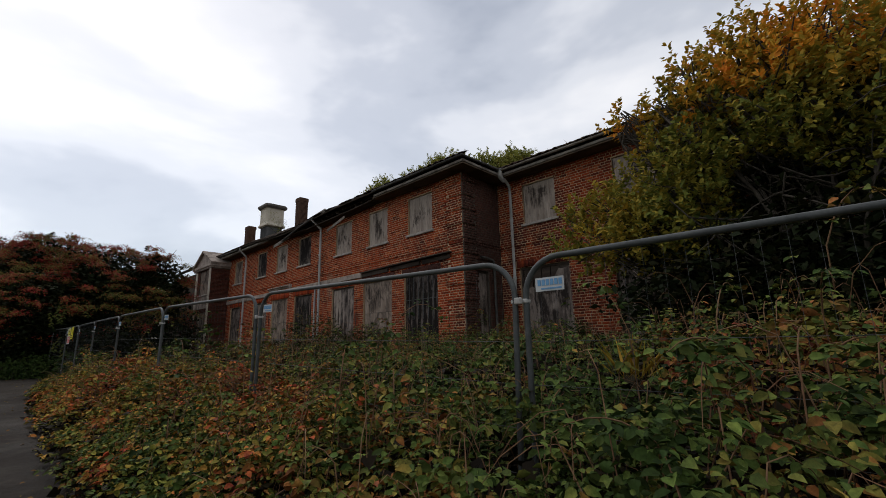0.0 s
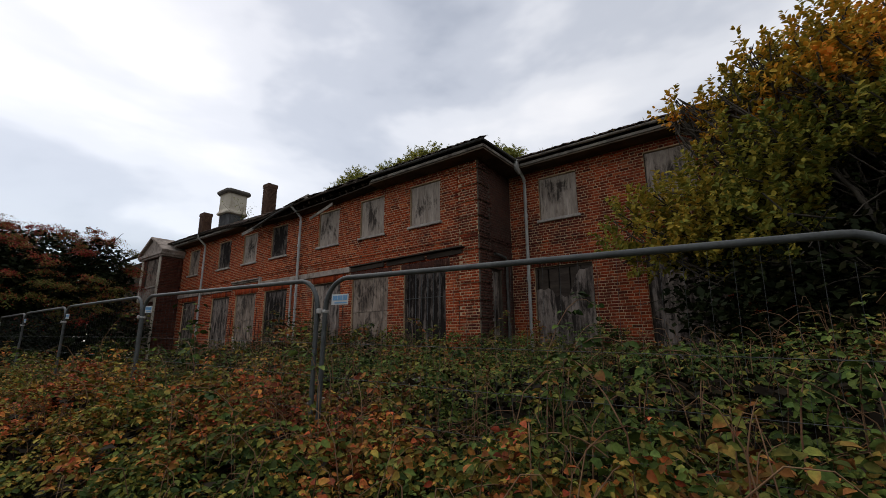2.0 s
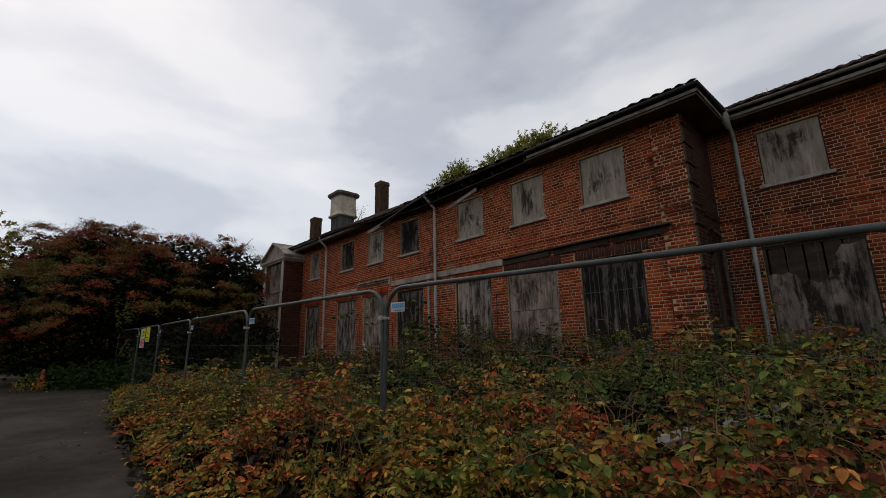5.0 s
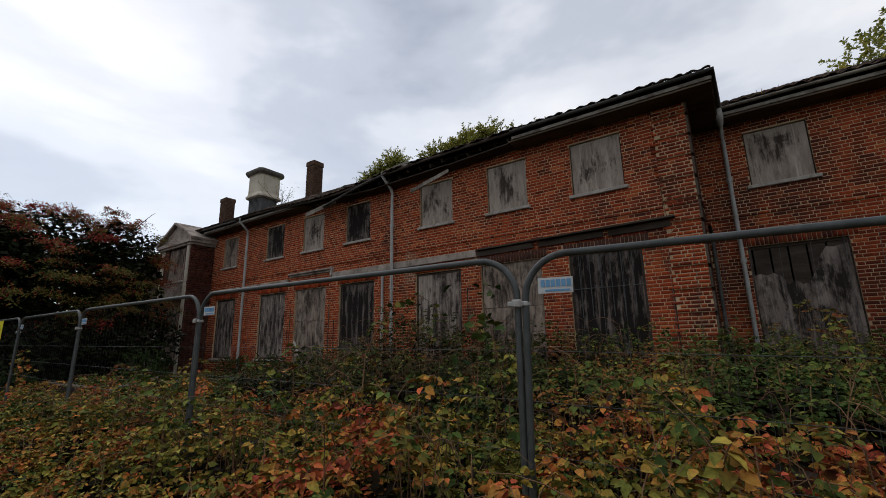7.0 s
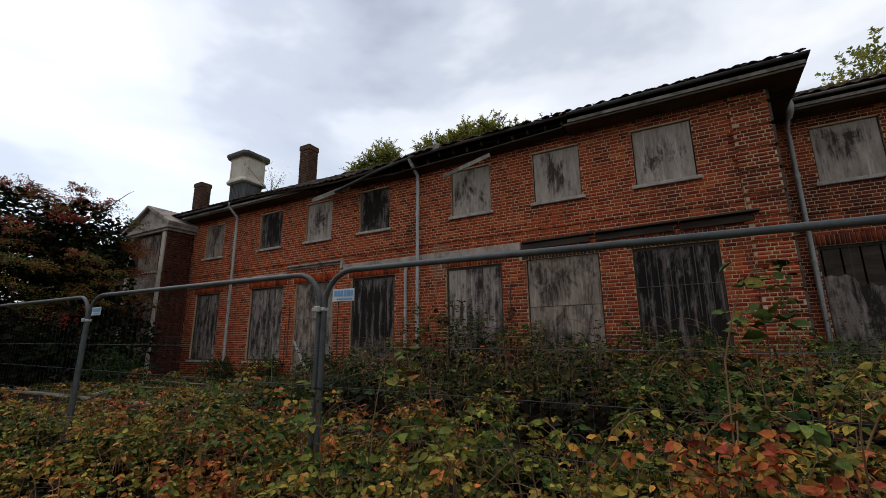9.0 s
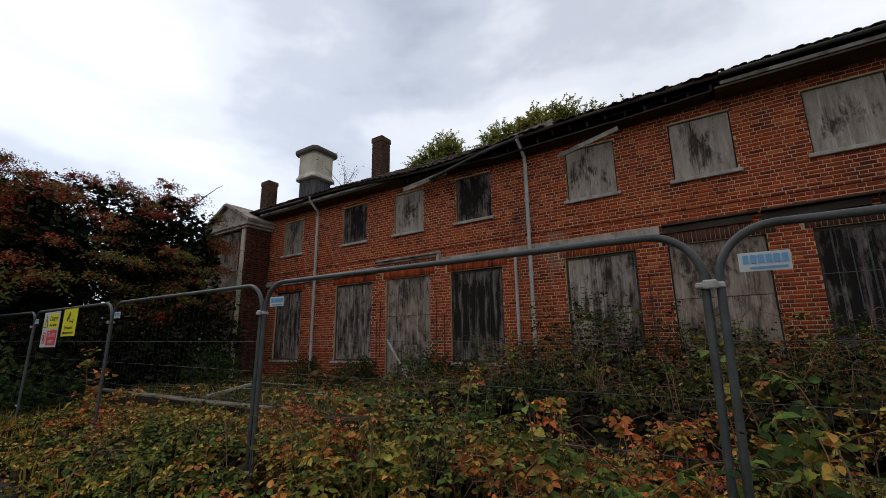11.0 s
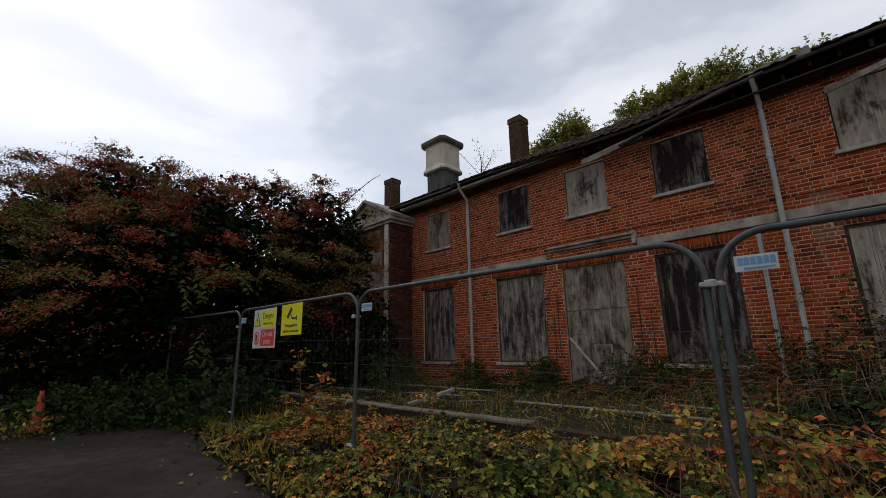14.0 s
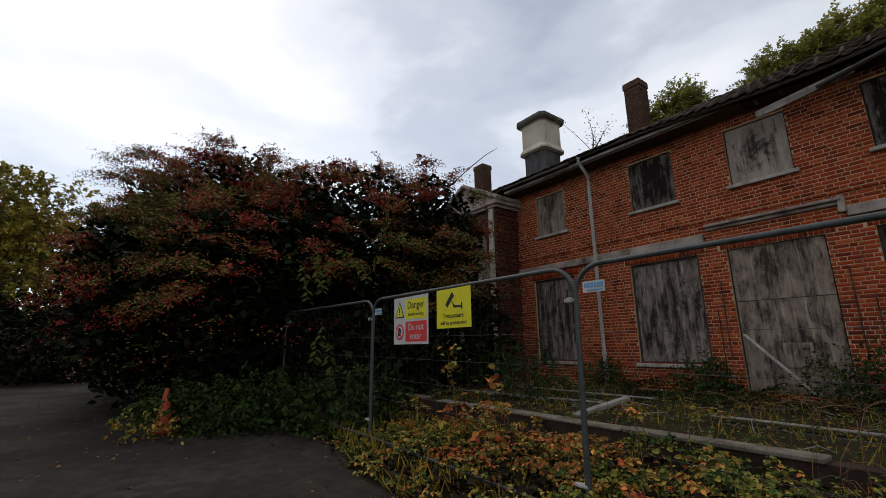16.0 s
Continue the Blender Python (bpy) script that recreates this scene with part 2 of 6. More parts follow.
def leaf_material(name, stops, zone=0.5, zone_size=0.7, rough=0.6, thin=0.2):
    m = Mat(name, rough, spec=0.06)
    f = m.maths("ADD", m.maths("MULTIPLY", m.island(), 1 - zone), m.maths("MULTIPLY", m.ramp(m.noise(zone_size, 4, 0.6), [(0.3, 0.0), (0.7, 1.0)]), zone))
    col = m.ramp(f, stops)
    m.done(col)
    tr = m.n("ShaderNodeBsdfTranslucent")
    m.link(col, tr.inputs["Color"])
    mx = m.n("ShaderNodeMixShader")
    mx.inputs[0].default_value = thin
    m.link(m.b.outputs[0], mx.inputs[1])
    m.link(tr.outputs[0], mx.inputs[2])
    m.link(mx.outputs[0], m.t.nodes["Material Output"].inputs["Surface"])
    return m.m


def bramble_material(name, stops, zone_size=0.55):
    """Leaves whose hue changes from patch to patch and whose tone changes from leaf to leaf."""
    m = Mat(name, 0.6, spec=0.06)
    r = m.island()
    tone = m.maths("FRACT", m.maths("MULTIPLY", r, 37.7), 0.0)
    patch = m.ramp(m.noise(zone_size, 3, 0.5), [(0.3, 0.0), (0.7, 1.0)])
    small = m.ramp(m.noise(2.6, 3, 0.5), [(0.3, 0.0), (0.7, 1.0)])
    f = m.maths("ADD", m.maths("MULTIPLY", r, 0.24), m.maths("ADD", m.maths("MULTIPLY", patch, 0.44), m.maths("MULTIPLY", small, 0.32)))
    col = m.mix(1.0, m.ramp(f, stops), m.ramp(tone, [(0.0, 0.35), (0.45, 0.7), (0.8, 0.95), (1.0, 1.25)]), "MULTIPLY")
    vein = m.noise(48, 4, 0.65)
    col = m.mix(0.75, col, m.ramp(vein, [(0.32, 0.5), (0.68, 1.35)]), "MULTIPLY")
    return m.done(col, vein, 0.3, 0.003)


BRAMBLE = bramble_material("bramble_leaf", [(0.2, (0.075, 0.092, 0.02)), (0.38, (0.2, 0.205, 0.036)), (0.5, (0.35, 0.25, 0.046)), (0.58, (0.5, 0.22, 0.046)), (0.67, (0.54, 0.13, 0.042)), (0.76, (0.4, 0.07, 0.038)), (0.86, (0.2, 0.068, 0.034))])
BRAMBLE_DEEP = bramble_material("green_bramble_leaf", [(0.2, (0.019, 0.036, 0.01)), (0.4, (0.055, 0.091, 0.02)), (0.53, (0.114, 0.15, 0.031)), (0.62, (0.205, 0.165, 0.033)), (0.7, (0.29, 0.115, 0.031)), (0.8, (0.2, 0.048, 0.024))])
# darker copy of the green leaf, with shade put into its colour
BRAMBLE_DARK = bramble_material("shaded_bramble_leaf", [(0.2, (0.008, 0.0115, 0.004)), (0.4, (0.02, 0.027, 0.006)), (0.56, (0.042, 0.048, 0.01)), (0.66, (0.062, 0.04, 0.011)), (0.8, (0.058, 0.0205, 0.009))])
BERRYLEAF = leaf_material("cotoneaster_leaf", [(0.0, (0.038, 0.042, 0.014)), (0.26, (0.1, 0.104, 0.026)), (0.46, (0.185, 0.15, 0.036)), (0.54, (0.19, 0.052, 0.028)), (0.68, (0.31, 0.03, 0.026)), (1.0, (0.2, 0.02, 0.02))], 0.62, 0.55, thin=0.1)
# dark green leaf; the shade inside shrub and tree is also in this colour
BERRYSHADE = leaf_material("dark_green_and_shade_leaf", [(0.0, (0.0048, 0.008, 0.0032)), (0.6, (0.0144, 0.02, 0.0064)), (1.0, (0.024, 0.0176, 0.0072))], 0.3, 0.5, thin=0.05)
AUTUMN = leaf_material("autumn_leaf", [(0.0, (0.1, 0.1, 0.02)), (0.3, (0.27, 0.22, 0.034)), (0.5, (0.5, 0.31, 0.04)), (0.68, (0.74, 0.35, 0.042)), (0.84, (0.8, 0.27, 0.038)), (1.0, (0.62, 0.15, 0.03))], 0.6, 0.6, thin=0.18)
OLIVE = leaf_material("olive_leaf", [(0.0, (0.055, 0.075, 0.017)), (0.35, (0.15, 0.165, 0.03)), (0.65, (0.33, 0.26, 0.04)), (1.0, (0.52, 0.3, 0.04))], 0.5, 0.7, thin=0.25)
GREENTREE = leaf_material("tree_leaf", [(0.0, (0.11, 0.13, 0.035)), (0.5, (0.23, 0.235, 0.055)), (0.8, (0.37, 0.31, 0.065)), (1.0, (0.46, 0.32, 0.065))], 0.5, 0.3, thin=0.5)
YELLOWTREE = leaf_material("yellowing_leaf", [(0.0, (0.09, 0.1, 0.025)), (0.4, (0.21, 0.18, 0.032)), (0.7, (0.38, 0.27, 0.036)), (1.0, (0.48, 0.22, 0.03))], 0.6, 0.2)
FERN = leaf_material("fresh_leaf", [(0.0, (0.012, 0.024, 0.007)), (0.6, (0.032, 0.054, 0.012)), (1.0, (0.06, 0.072, 0.016))], 0.4, 0.8, thin=0.12)
SPRAY = leaf_material("spray_leaf", [(0.0, (0.03, 0.045, 0.012)), (0.6, (0.07, 0.085, 0.02)), (1.0, (0.13, 0.11, 0.028))], 0.3, 0.8, thin=0.15)
# near-black leaf: shade between the bramble leaves is in its colour
GAP_SHADE = leaf_material("gap_shade_leaf", [(0.0, (0.008, 0.006, 0.004)), (0.6, (0.02, 0.014, 0.008)), (1.0, (0.03, 0.026, 0.01))], 0.3, 0.8, thin=0.0)
GRASS = leaf_material("dry_grass", [(0.0, (0.142, 0.144, 0.018)), (0.4, (0.302, 0.219, 0.0316)), (0.8, (0.527, 0.321, 0.054)), (1.0, (0.608, 0.338, 0.072))], 0.4, 0.9, thin=0.2)
LITTER = leaf_material("fallen_leaf", [(0.0, (0.072, 0.048, 0.024)), (0.4, (0.16, 0.08, 0.024)), (0.7, (0.224, 0.16, 0.024)), (1.0, (0.128, 0.032, 0.016))], 0.2, 0.8, thin=0.0)
m = Mat("berry", 0.6, spec=0.12)
BERRY = m.done(m.ramp(m.island(), [(0.0, (0.14, 0.009, 0.008)), (0.6, (0.3, 0.017, 0.012)), (1.0, (0.38, 0.036, 0.018))]))

m = Mat("soil", 0.95, spec=0.03)
c = m.ramp(m.noise(1.2, 6, 0.65), [(0.3, (0.014, 0.011, 0.008)), (0.55, (0.03, 0.023, 0.015)), (0.75, (0.035, 0.036, 0.014))])
far = m.ramp(m.noise(0.08, 4), [(0.4, (0.06, 0.075, 0.022)), (0.6, (0.12, 0.11, 0.035))])
SOIL = m.done(m.mix(0.1, c, far), m.noise(18, 5), 0.8, 0.03)

m = Mat("asphalt", 0.9, spec=0.05)
c = m.ramp(m.noise(0.7, 6, 0.62), [(0.3, (0.02, 0.0155, 0.0115)), (0.5, (0.042, 0.034, 0.027)), (0.7, (0.068, 0.055, 0.043))])
c = m.mix(m.ramp(m.noise(5.5, 6, 0.7), [(0.4, 0.0), (0.62, 0.75)]), c, (0.017, 0.014, 0.011))
c = m.mix(m.ramp(m.noise(140, 2), [(0.35, 0.0), (0.75, 0.5)]), c, (0.055, 0.05, 0.045))
c = m.mix(m.ramp(m.noise(1.9, 6, 0.7), [(0.58, 0.0), (0.72, 0.6)]), c, (0.022, 0.022, 0.01))
ASPHALT = m.done(c, m.noise(90, 4, 0.7), 0.9, 0.012, m.ramp(m.noise(0.5, 4), [(0.4, 0.55), (0.62, 0.92)]))


def flat(name, color, rough=0.5):
    m = Mat(name, rough)
    return m.done(m.mix(m.ramp(m.noise(14, 4), [(0.45, 0.0), (0.8, 0.35)]), color, tuple(0.55 * v for v in color)))


WHITE, YELLOW, RED, BLACK, BLUE, ORANGE = flat("sign_white", (0.48, 0.48, 0.46)), flat("sign_yellow", (0.68, 0.6, 0.02)), flat("sign_red", (0.6, 0.045, 0.04)), flat("sign_black", (0.02, 0.02, 0.02)), flat("sign_blue", (0.12, 0.28, 0.45)), flat("cone_orange", (0.36, 0.06, 0.02))


# ---- building helpers ----
BASE = {}


def np_mesh(name, verts, faces, material=None):
    """A mesh from arrays of places and of faces that all have the same number of corners."""
    me = bpy.data.meshes.new(name)
    verts, faces = np.asarray(verts, dtype=np.float32), np.asarray(faces, dtype=np.int32)
    k = faces.shape[1]
    me.vertices.add(len(verts))
    me.vertices.foreach_set("co", verts.ravel())
    me.loops.add(faces.size)
    me.loops.foreach_set("vertex_index", faces.ravel())
    me.polygons.add(len(faces))
    me.polygons.foreach_set("loop_start", np.arange(0, faces.size, k, dtype=np.int32))
    me.update(calc_edges=True)
    if material:
        me.materials.append(material)
    return me


def thing(name, at, label="", category="", group="", kind=""):
    """An Empty at the base of a thing that is made of parts."""
    ob = new(name)
    ob.location = at
    ob.empty_display_size = 0.1
    BASE[ob] = Matrix.Translation(at)
    return tagged(ob, label, category, group, kind)


def part(name, shape, material, parent=None, label=""):
    """Links a bmesh or mesh, given in world coordinates, as one object under a thing or a part."""
    if isinstance(shape, bmesh.types.BMesh):
        me = bpy.data.meshes.new(name)
        shape.to_mesh(me)
        shape.free()
    else:
        me = shape
    if not me.materials:
        me.materials.append(material)
    ob = new(name, me)
    BASE[ob] = Matrix.Identity(4)
    if parent is not None:
        ob.parent = parent
        ob.matrix_parent_inverse = BASE[parent].inverted()
    if label:
        ob["label"] = label
    return ob


def box(bm, x0, x1, y0, y1, z0, z1, bevel=0.0):
    v = bmesh.ops.create_cube(bm, size=1.0)["verts"]
    bmesh.ops.scale(bm, vec=(x1 - x0, y1 - y0, z1 - z0), verts=v)
    bmesh.ops.translate(bm, vec=((x0 + x1) / 2, (y0 + y1) / 2, (z0 + z1) / 2), verts=v)
    if bevel:
        edges = list({e for q in v for e in q.link_edges})
        bmesh.ops.bevel(bm, geom=edges, offset=bevel, segments=1, affect="EDGES", profile=0.5)
    return v


def boxes(*rows, bevel=0.0):
    bm = bmesh.new()
    for r in rows:
        box(bm, *r, bevel=bevel)
    return bm


def beam(bm, a, b, wide, thick, bevel=0.004):
    """A sawn length of timber from a to b."""
    a, b = Vector(a), Vector(b)
    v = box(bm, -wide / 2, wide / 2, 0, (b - a).length, -thick / 2, thick / 2)
    q = (b - a).to_track_quat("Y", "Z")
    bmesh.ops.transform(bm, matrix=Matrix.Translation(a) @ q.to_matrix().to_4x4(), verts=v)


def tube_arrays(path, radii, sides=6):
    """Rings along a path: places and quads."""
    path = [Vector(p) for p in path]
    vs, fs = [], []
    for i, p in enumerate(path):
        d = (path[min(i + 1, len(path) - 1)] - path[max(i - 1, 0)]).normalized()
        u = d.cross(Vector((0, 0, 1)))
        u = u.normalized() if u.length > 0.05 else Vector((1, 0, 0))
        w = d.cross(u)
        r = float(radii[i] if isinstance(radii, (list, tuple)) else radii)
        for k in range(sides):
            a = 2 * math.pi * k / sides
            vs.append(p + r * (math.cos(a) * u + math.sin(a) * w))
    for i in range(len(path) - 1):
        for k in range(sides):
            k2 = (k + 1) % sides
            fs.append((i * sides + k, i * sides + k2, (i + 1) * sides + k2, (i + 1) * sides + k))
    return vs, fs


class Tubes:
    """Many tubes in one mesh."""

    def __init__(self):
        self.v, self.f = [], []

    def add(self, path, radii, sides=6):
        v, f = tube_arrays(path, radii, sides)
        n = len(self.v)
        self.v += [tuple(p) for p in v]
        self.f += [tuple(i + n for i in q) for q in f]
        return self

    def mesh(self, name, material, smooth=True):
        me = np_mesh(name, np.array(self.v), np.array(self.f), material)
        if smooth:
            me.polygons.foreach_set("use_smooth", [True] * len(me.polygons))
        return me


def unit(v):
    return v / np.maximum(np.linalg.norm(v, axis=1, keepdims=True), 1e-6)


LEAF_FULL = (np.array([(0, 0, -0.03), (0.32, 0.26, 0.08), (0.27, 0.64, 0.08), (0, 1, -0.1), (-0.27, 0.64, 0.08), (-0.32, 0.26, 0.08)]),
             np.array([(0, 1, 2, 3), (0, 3, 4, 5)]))
LEAF_FEW = (np.array([(0, 0, 0), (0.3, 0.45, 0.05), (0, 1, -0.05), (-0.3, 0.45, 0.05)]), np.array([(0, 1, 2), (0, 2, 3)]))


def leaf_arrays(at, way, up, size, shape=LEAF_FULL, wide=1.0):
    """Leaves at places at, pointing along way, faces towards up, of lengths size."""
    tv, tf = shape
    y = unit(way)
    x = unit(np.cross(y, up))
    z = np.cross(x, y)
    s = size[:, None, None]
    v = at[:, None, :] + s * (wide * tv[None, :, 0, None] * x[:, None, :] + tv[None, :, 1, None] * y[:, None, :] + tv[None, :, 2, None] * z[:, None, :])
    f = tf[None] + (np.arange(len(at)) * len(tv))[:, None, None]
    return v.reshape(-1, 3), f.reshape(-1, tf.shape[1])


def leaf_mesh(name, material, at, way, up, size, shape=LEAF_FULL, wide=1.0):
    v, f = leaf_arrays(at, way, up, size, shape, wide)
    return np_mesh(name, v, f, material)


RNG = np.random.default_rng(7)


def scatter_dirs(n, flat=0.5):
    """Random leaf ways and face normals; the normals lean up."""
    way = RNG.normal(size=(n, 3)) * (1, 1, flat)
    up = RNG.normal(size=(n, 3)) * 0.55 + (0, 0, 1)
    return way, up


def lerp_table(v, table):
    xs, ys = zip(*table)
    return np.interp(v, xs, ys)


# ---- ground ----
def slope(y):
    return 0.0135 * np.clip(y, -15, 45)


TERRACE = 0.6


def ground_z(x, y):
    x, y = np.asarray(x, float), np.asarray(y, float)
    low = slope(y)
    t = np.clip((x - 3.75) / 0.15, 0, 1) * np.clip((y + 12) / 4, 0, 1) * np.clip((27 - y) / 1.0, 0, 1)
    return low + (np.maximum(TERRACE, low) - low) * t


def road_right(y):
    return lerp_table(y, [(-14, 0.7), (4, 0.74), (10, 0.8), (17, 1.0), (22, 1.5), (24, 2.0), (30, 5), (40, 7), (60, 5)])


def road_left(y):
    return lerp_table(y, [(-14, -1.1), (9.8, -0.95), (14.5, -1.45), (18, -2.1), (21.5, -3.1), (25, -6.0), (30, -16), (60, -22)])


gx = np.concatenate([-np.geomspace(3000, 34, 14), np.arange(-30, -3, 1.0), np.arange(-3, 3.6, 0.3), [3.74, 3.9], np.arange(4.2, 11, 0.4), np.arange(12, 40, 2), np.geomspace(42, 3000, 14)])
gy = np.concatenate([-np.geomspace(3000, 20, 14), np.arange(-16, 34, 0.5), np.arange(34, 60, 2), np.geomspace(62, 3000, 14)])
GX, GY = np.meshgrid(gx, gy, indexing="ij")
GZ = ground_z(GX, GY)
near = (np.abs(GX) < 40) & (np.abs(GY) < 60)
GZ = GZ + np.where(near, np.array([noise.noise((a * 0.6, b * 0.6, 0)) for a, b in zip(GX.ravel(), GY.ravel())]).reshape(GX.shape) * 0.025, 0) - 0.03
ny = len(gy)
idx = np.arange(len(gx) * ny).reshape(len(gx), ny)
quads = np.stack([idx[:-1, :-1], idx[1:, :-1], idx[1:, 1:], idx[:-1, 1:]], -1).reshape(-1, 4)
ground = part("ground", np_mesh("ground", np.stack([GX, GY, GZ], -1).reshape(-1, 3), quads, SOIL), SOIL)
tagged(ground, "dark soil and rough grass around the derelict building", "ground", kind="structure")

ry = np.arange(-14, 58, 0.25)
ru = np.linspace(0, 1, 28)
rows = []
for yy in ry:
    wob = 0.10 * noise.noise((yy * 1.3, 3, 0)) + 0.05 * noise.noise((yy * 5, 9, 0))
    wob2 = 0.12 * noise.noise((yy * 1.1, 7, 0)) + 0.05 * noise.noise((yy * 4.5, 5, 0))
    a, b = float(road_left(yy)) + wob, float(road_right(yy)) + wob2
    for u in ru:
        x = a + (b - a) * u
        rows.append((x, yy, float(slope(yy)) + 0.018 - 0.035 * (abs(2 * u - 1) ** 10) + 0.006 * noise.noise((x * 0.8, yy * 0.8, 2))))
nu = len(ru)
idx = np.arange(len(rows)).reshape(len(ry), nu)
quads = np.stack([idx[:-1, :-1], idx[:-1, 1:], idx[1:, 1:], idx[1:, :-1]], -1).reshape(-1, 4)
road = part("road", np_mesh("road", np.array(rows), quads, ASPHALT), ASPHALT)
road.data.polygons.foreach_set("use_smooth", [True] * len(road.data.polygons))
tagged(road, "worn damp grey tarmac drive with mossy edges", "road", kind="structure")

# ---- the building ----
FX, WX, PX = 9.17, 10.95, 8.2      # main front, set-back wing front, pedimented bay front
CORNER, BAY0, BAY1 = 7.97, 26.32, 29.12
WALL_TOP = 6.42
house = thing("derelict_building", (FX + 5, 14, 0.5), "long two-storey red brick derelict building with boarded windows", "building")

UP_MAIN = [(9.26, 10.40), (11.51, 12.62), (13.72, 14.84), (16.84, 17.94), (19.05, 20.15), (21.28, 22.38), (24.40, 25.48)]
LOW_MAIN = [(9.08, 10.62, 0.66), (11.27, 12.90, 0.66), (13.50, 15.02, 1.17), (16.62, 18.16, 1.17), (18.82, 20.44, 0.66), (21.0, 22.6, 1.17), (24.28, 25.72, 1.17)]
UP_WING = [(5.90, 7.02), (3.05, 4.16), (0.25, 1.36), (-2.6, -1.5), (-5.4, -4.3)]
LOW_WING = [(5.64, 7.28, 0.66), (2.80, 4.36, 1.17), (0.0, 1.6, 1.17), (-2.85, -1.25, 1.17), (-5.6, -4.1, 1.17)]
UZ, LZ = (4.87, 6.12), 3.53
main_open = [(a, b, *UZ) for a, b in UP_MAIN] + [(a, b, s, LZ) for a, b, s in LOW_MAIN]
wing_open = [(a, b, *UZ) for a, b in UP_WING] + [(a, b, s, LZ) for a, b, s in LOW_WING]
RETURN_OPEN = [(9.75, 10.3, 1.2, 3.45)]
BAY_OPEN = [(26.78, 28.3, 4.4, 5.86), (26.8, 28.3, 1.2, 3.4)]


def wall_core(axis, face, depth, u0, u1, z0, z1, openings):
    """The thick wall behind the bricks, with its openings left free. depth: signed, away from the face."""
    us = sorted({u0, u1, *[q for o in openings for q in o[:2]]})
    zs = sorted({z0, z1, *[q for o in openings for q in o[2:]]})
    bm = bmesh.new()
    for a, b in zip(us[:-1], us[1:]):
        for c, d in zip(zs[:-1], zs[1:]):
            um, zm = (a + b) / 2, (c + d) / 2
            if any(o[0] < um < o[1] and o[2] < zm < o[3] for o in openings):
                continue
            lo, hi = sorted((face, face + depth))
            if axis == "x":
                box(bm, lo, hi, a, b, c, d)
            else:
                box(bm, a, b, lo, hi, c, d)
    bmesh.ops.remove_doubles(bm, verts=bm.verts, dist=0.0005)
    bm.verts.index_update()
    met = {}
    for f in bm.faces:
        met.setdefault(frozenset(v.index for v in f.verts), []).append(f)
    bmesh.ops.delete(bm, geom=[f for fs in met.values() if len(fs) > 1 for f in fs], context="FACES_ONLY")
    return bm


def brick_rows(u0, u1, z0, z1, openings, course=0.075, joint=0.013, perpend=0.0105):
    """Flemish bond: (u, width, z, height) of each brick, clipped at openings and ends."""
    out, k = [], 0
    z = z0
    while z + course <= z1 + 0.001:
        free = [(u0, u1)]
        for a, b, c, d in openings:
            if c < z + course * 0.6 and d > z + course * 0.4:
                free = [q for lo, hi in free for q in ((lo, min(hi, a)), (max(lo, b), hi)) if q[1] - q[0] > 0.02]
        u, j = u0 - 0.33 * ((k * 0.618 + 0.25 * (k % 3)) % 1.0), k % 2
        while u < u1:
            w = 0.215 if j % 2 == 0 else 0.1025
            for lo, hi in free:
                a, b = max(u, lo), min(u + w, hi)
                if b - a > 0.03:
                    out.append((a, b - a, z + joint / 2, course - joint))
            u += w + perpend
            j += 1
        z += course
        k += 1
    return out


def bricks_mesh(name, axis, face, outward, rows, proud, material=None):
    """Five-sided bricks, each an island, standing proud of the mortar."""
    r = np.array(rows)
    n = len(r)
    d = np.array([proud(a + w / 2, z + h / 2) for a, w, z, h in rows]) + RNG.uniform(-0.001, 0.003, n)
    a, b, z0, z1 = r[:, 0], r[:, 0] + r[:, 1], r[:, 2], r[:, 2] + r[:, 3]
    back, front = np.full(n, face), face + outward * d
    jit = RNG.uniform(-0.002, 0.002, (n, 2))
    a, b = a + jit[:, 0], b + jit[:, 1]
    e = 0.004
    cols = [(back, a, z0), (back, b, z0), (back, b, z1), (back, a, z1), (front, a + e, z0 + e), (front, b - e, z0 + e), (front, b - e, z1 - e), (front, a + e, z1 - e)]
    v = np.stack([np.stack(c if axis == "x" else (c[1], c[0], c[2]), -1) for c in cols], 1)
    f = np.array([(4, 5, 6, 7), (0, 1, 5, 4), (1, 2, 6, 5), (2, 3, 7, 6), (3, 0, 4, 7)])
    f = f[None] + (np.arange(n) * 8)[:, None, None]
    return np_mesh(name, v.reshape(-1, 3), f.reshape(-1, 4), material or BRICK)


def proud_main(u, z):
    d = 0.004
    if 4.22 < z < 4.37:
        d += 0.022
    if (u < CORNER + 0.62 or u > BAY0 - 0.0) and int((z - 0.3) / 0.075) % 6 != 5:
        d += 0.04
    return d


def proud_wing(u, z):
    return 0.004 + (0.022 if 4.22 < z < 4.37 else 0)


def proud_side(u, z):
    return 0.004 + (0.022 if 4.22 < z < 4.37 else 0) + (0.04 if u < FX + 0.55 and int((z - 0.3) / 0.075) % 6 != 5 else 0)


def proud_bay(u, z):
    return 0.010 + (0.04 if int((z - 0.3) / 0.075) % 6 != 5 else 0)


wall_main = part("wall", wall_core("x", FX, 0.32, CORNER, BAY0, 0.2, WALL_TOP, main_open), MORTAR, house, "weathered red brick front wall in Flemish bond")
wall_wing = part("wall", wall_core("x", WX, 0.32, -14.0, CORNER, 0.0, WALL_TOP, wing_open), MORTAR, house, "set-back red brick wing wall")
wall_side = part("wall", wall_core("y", CORNER, 0.32, FX + 0.32, WX + 0.32, 0.2, WALL_TOP, RETURN_OPEN), MORTAR_DARK, house, "dark narrow brick return wall")
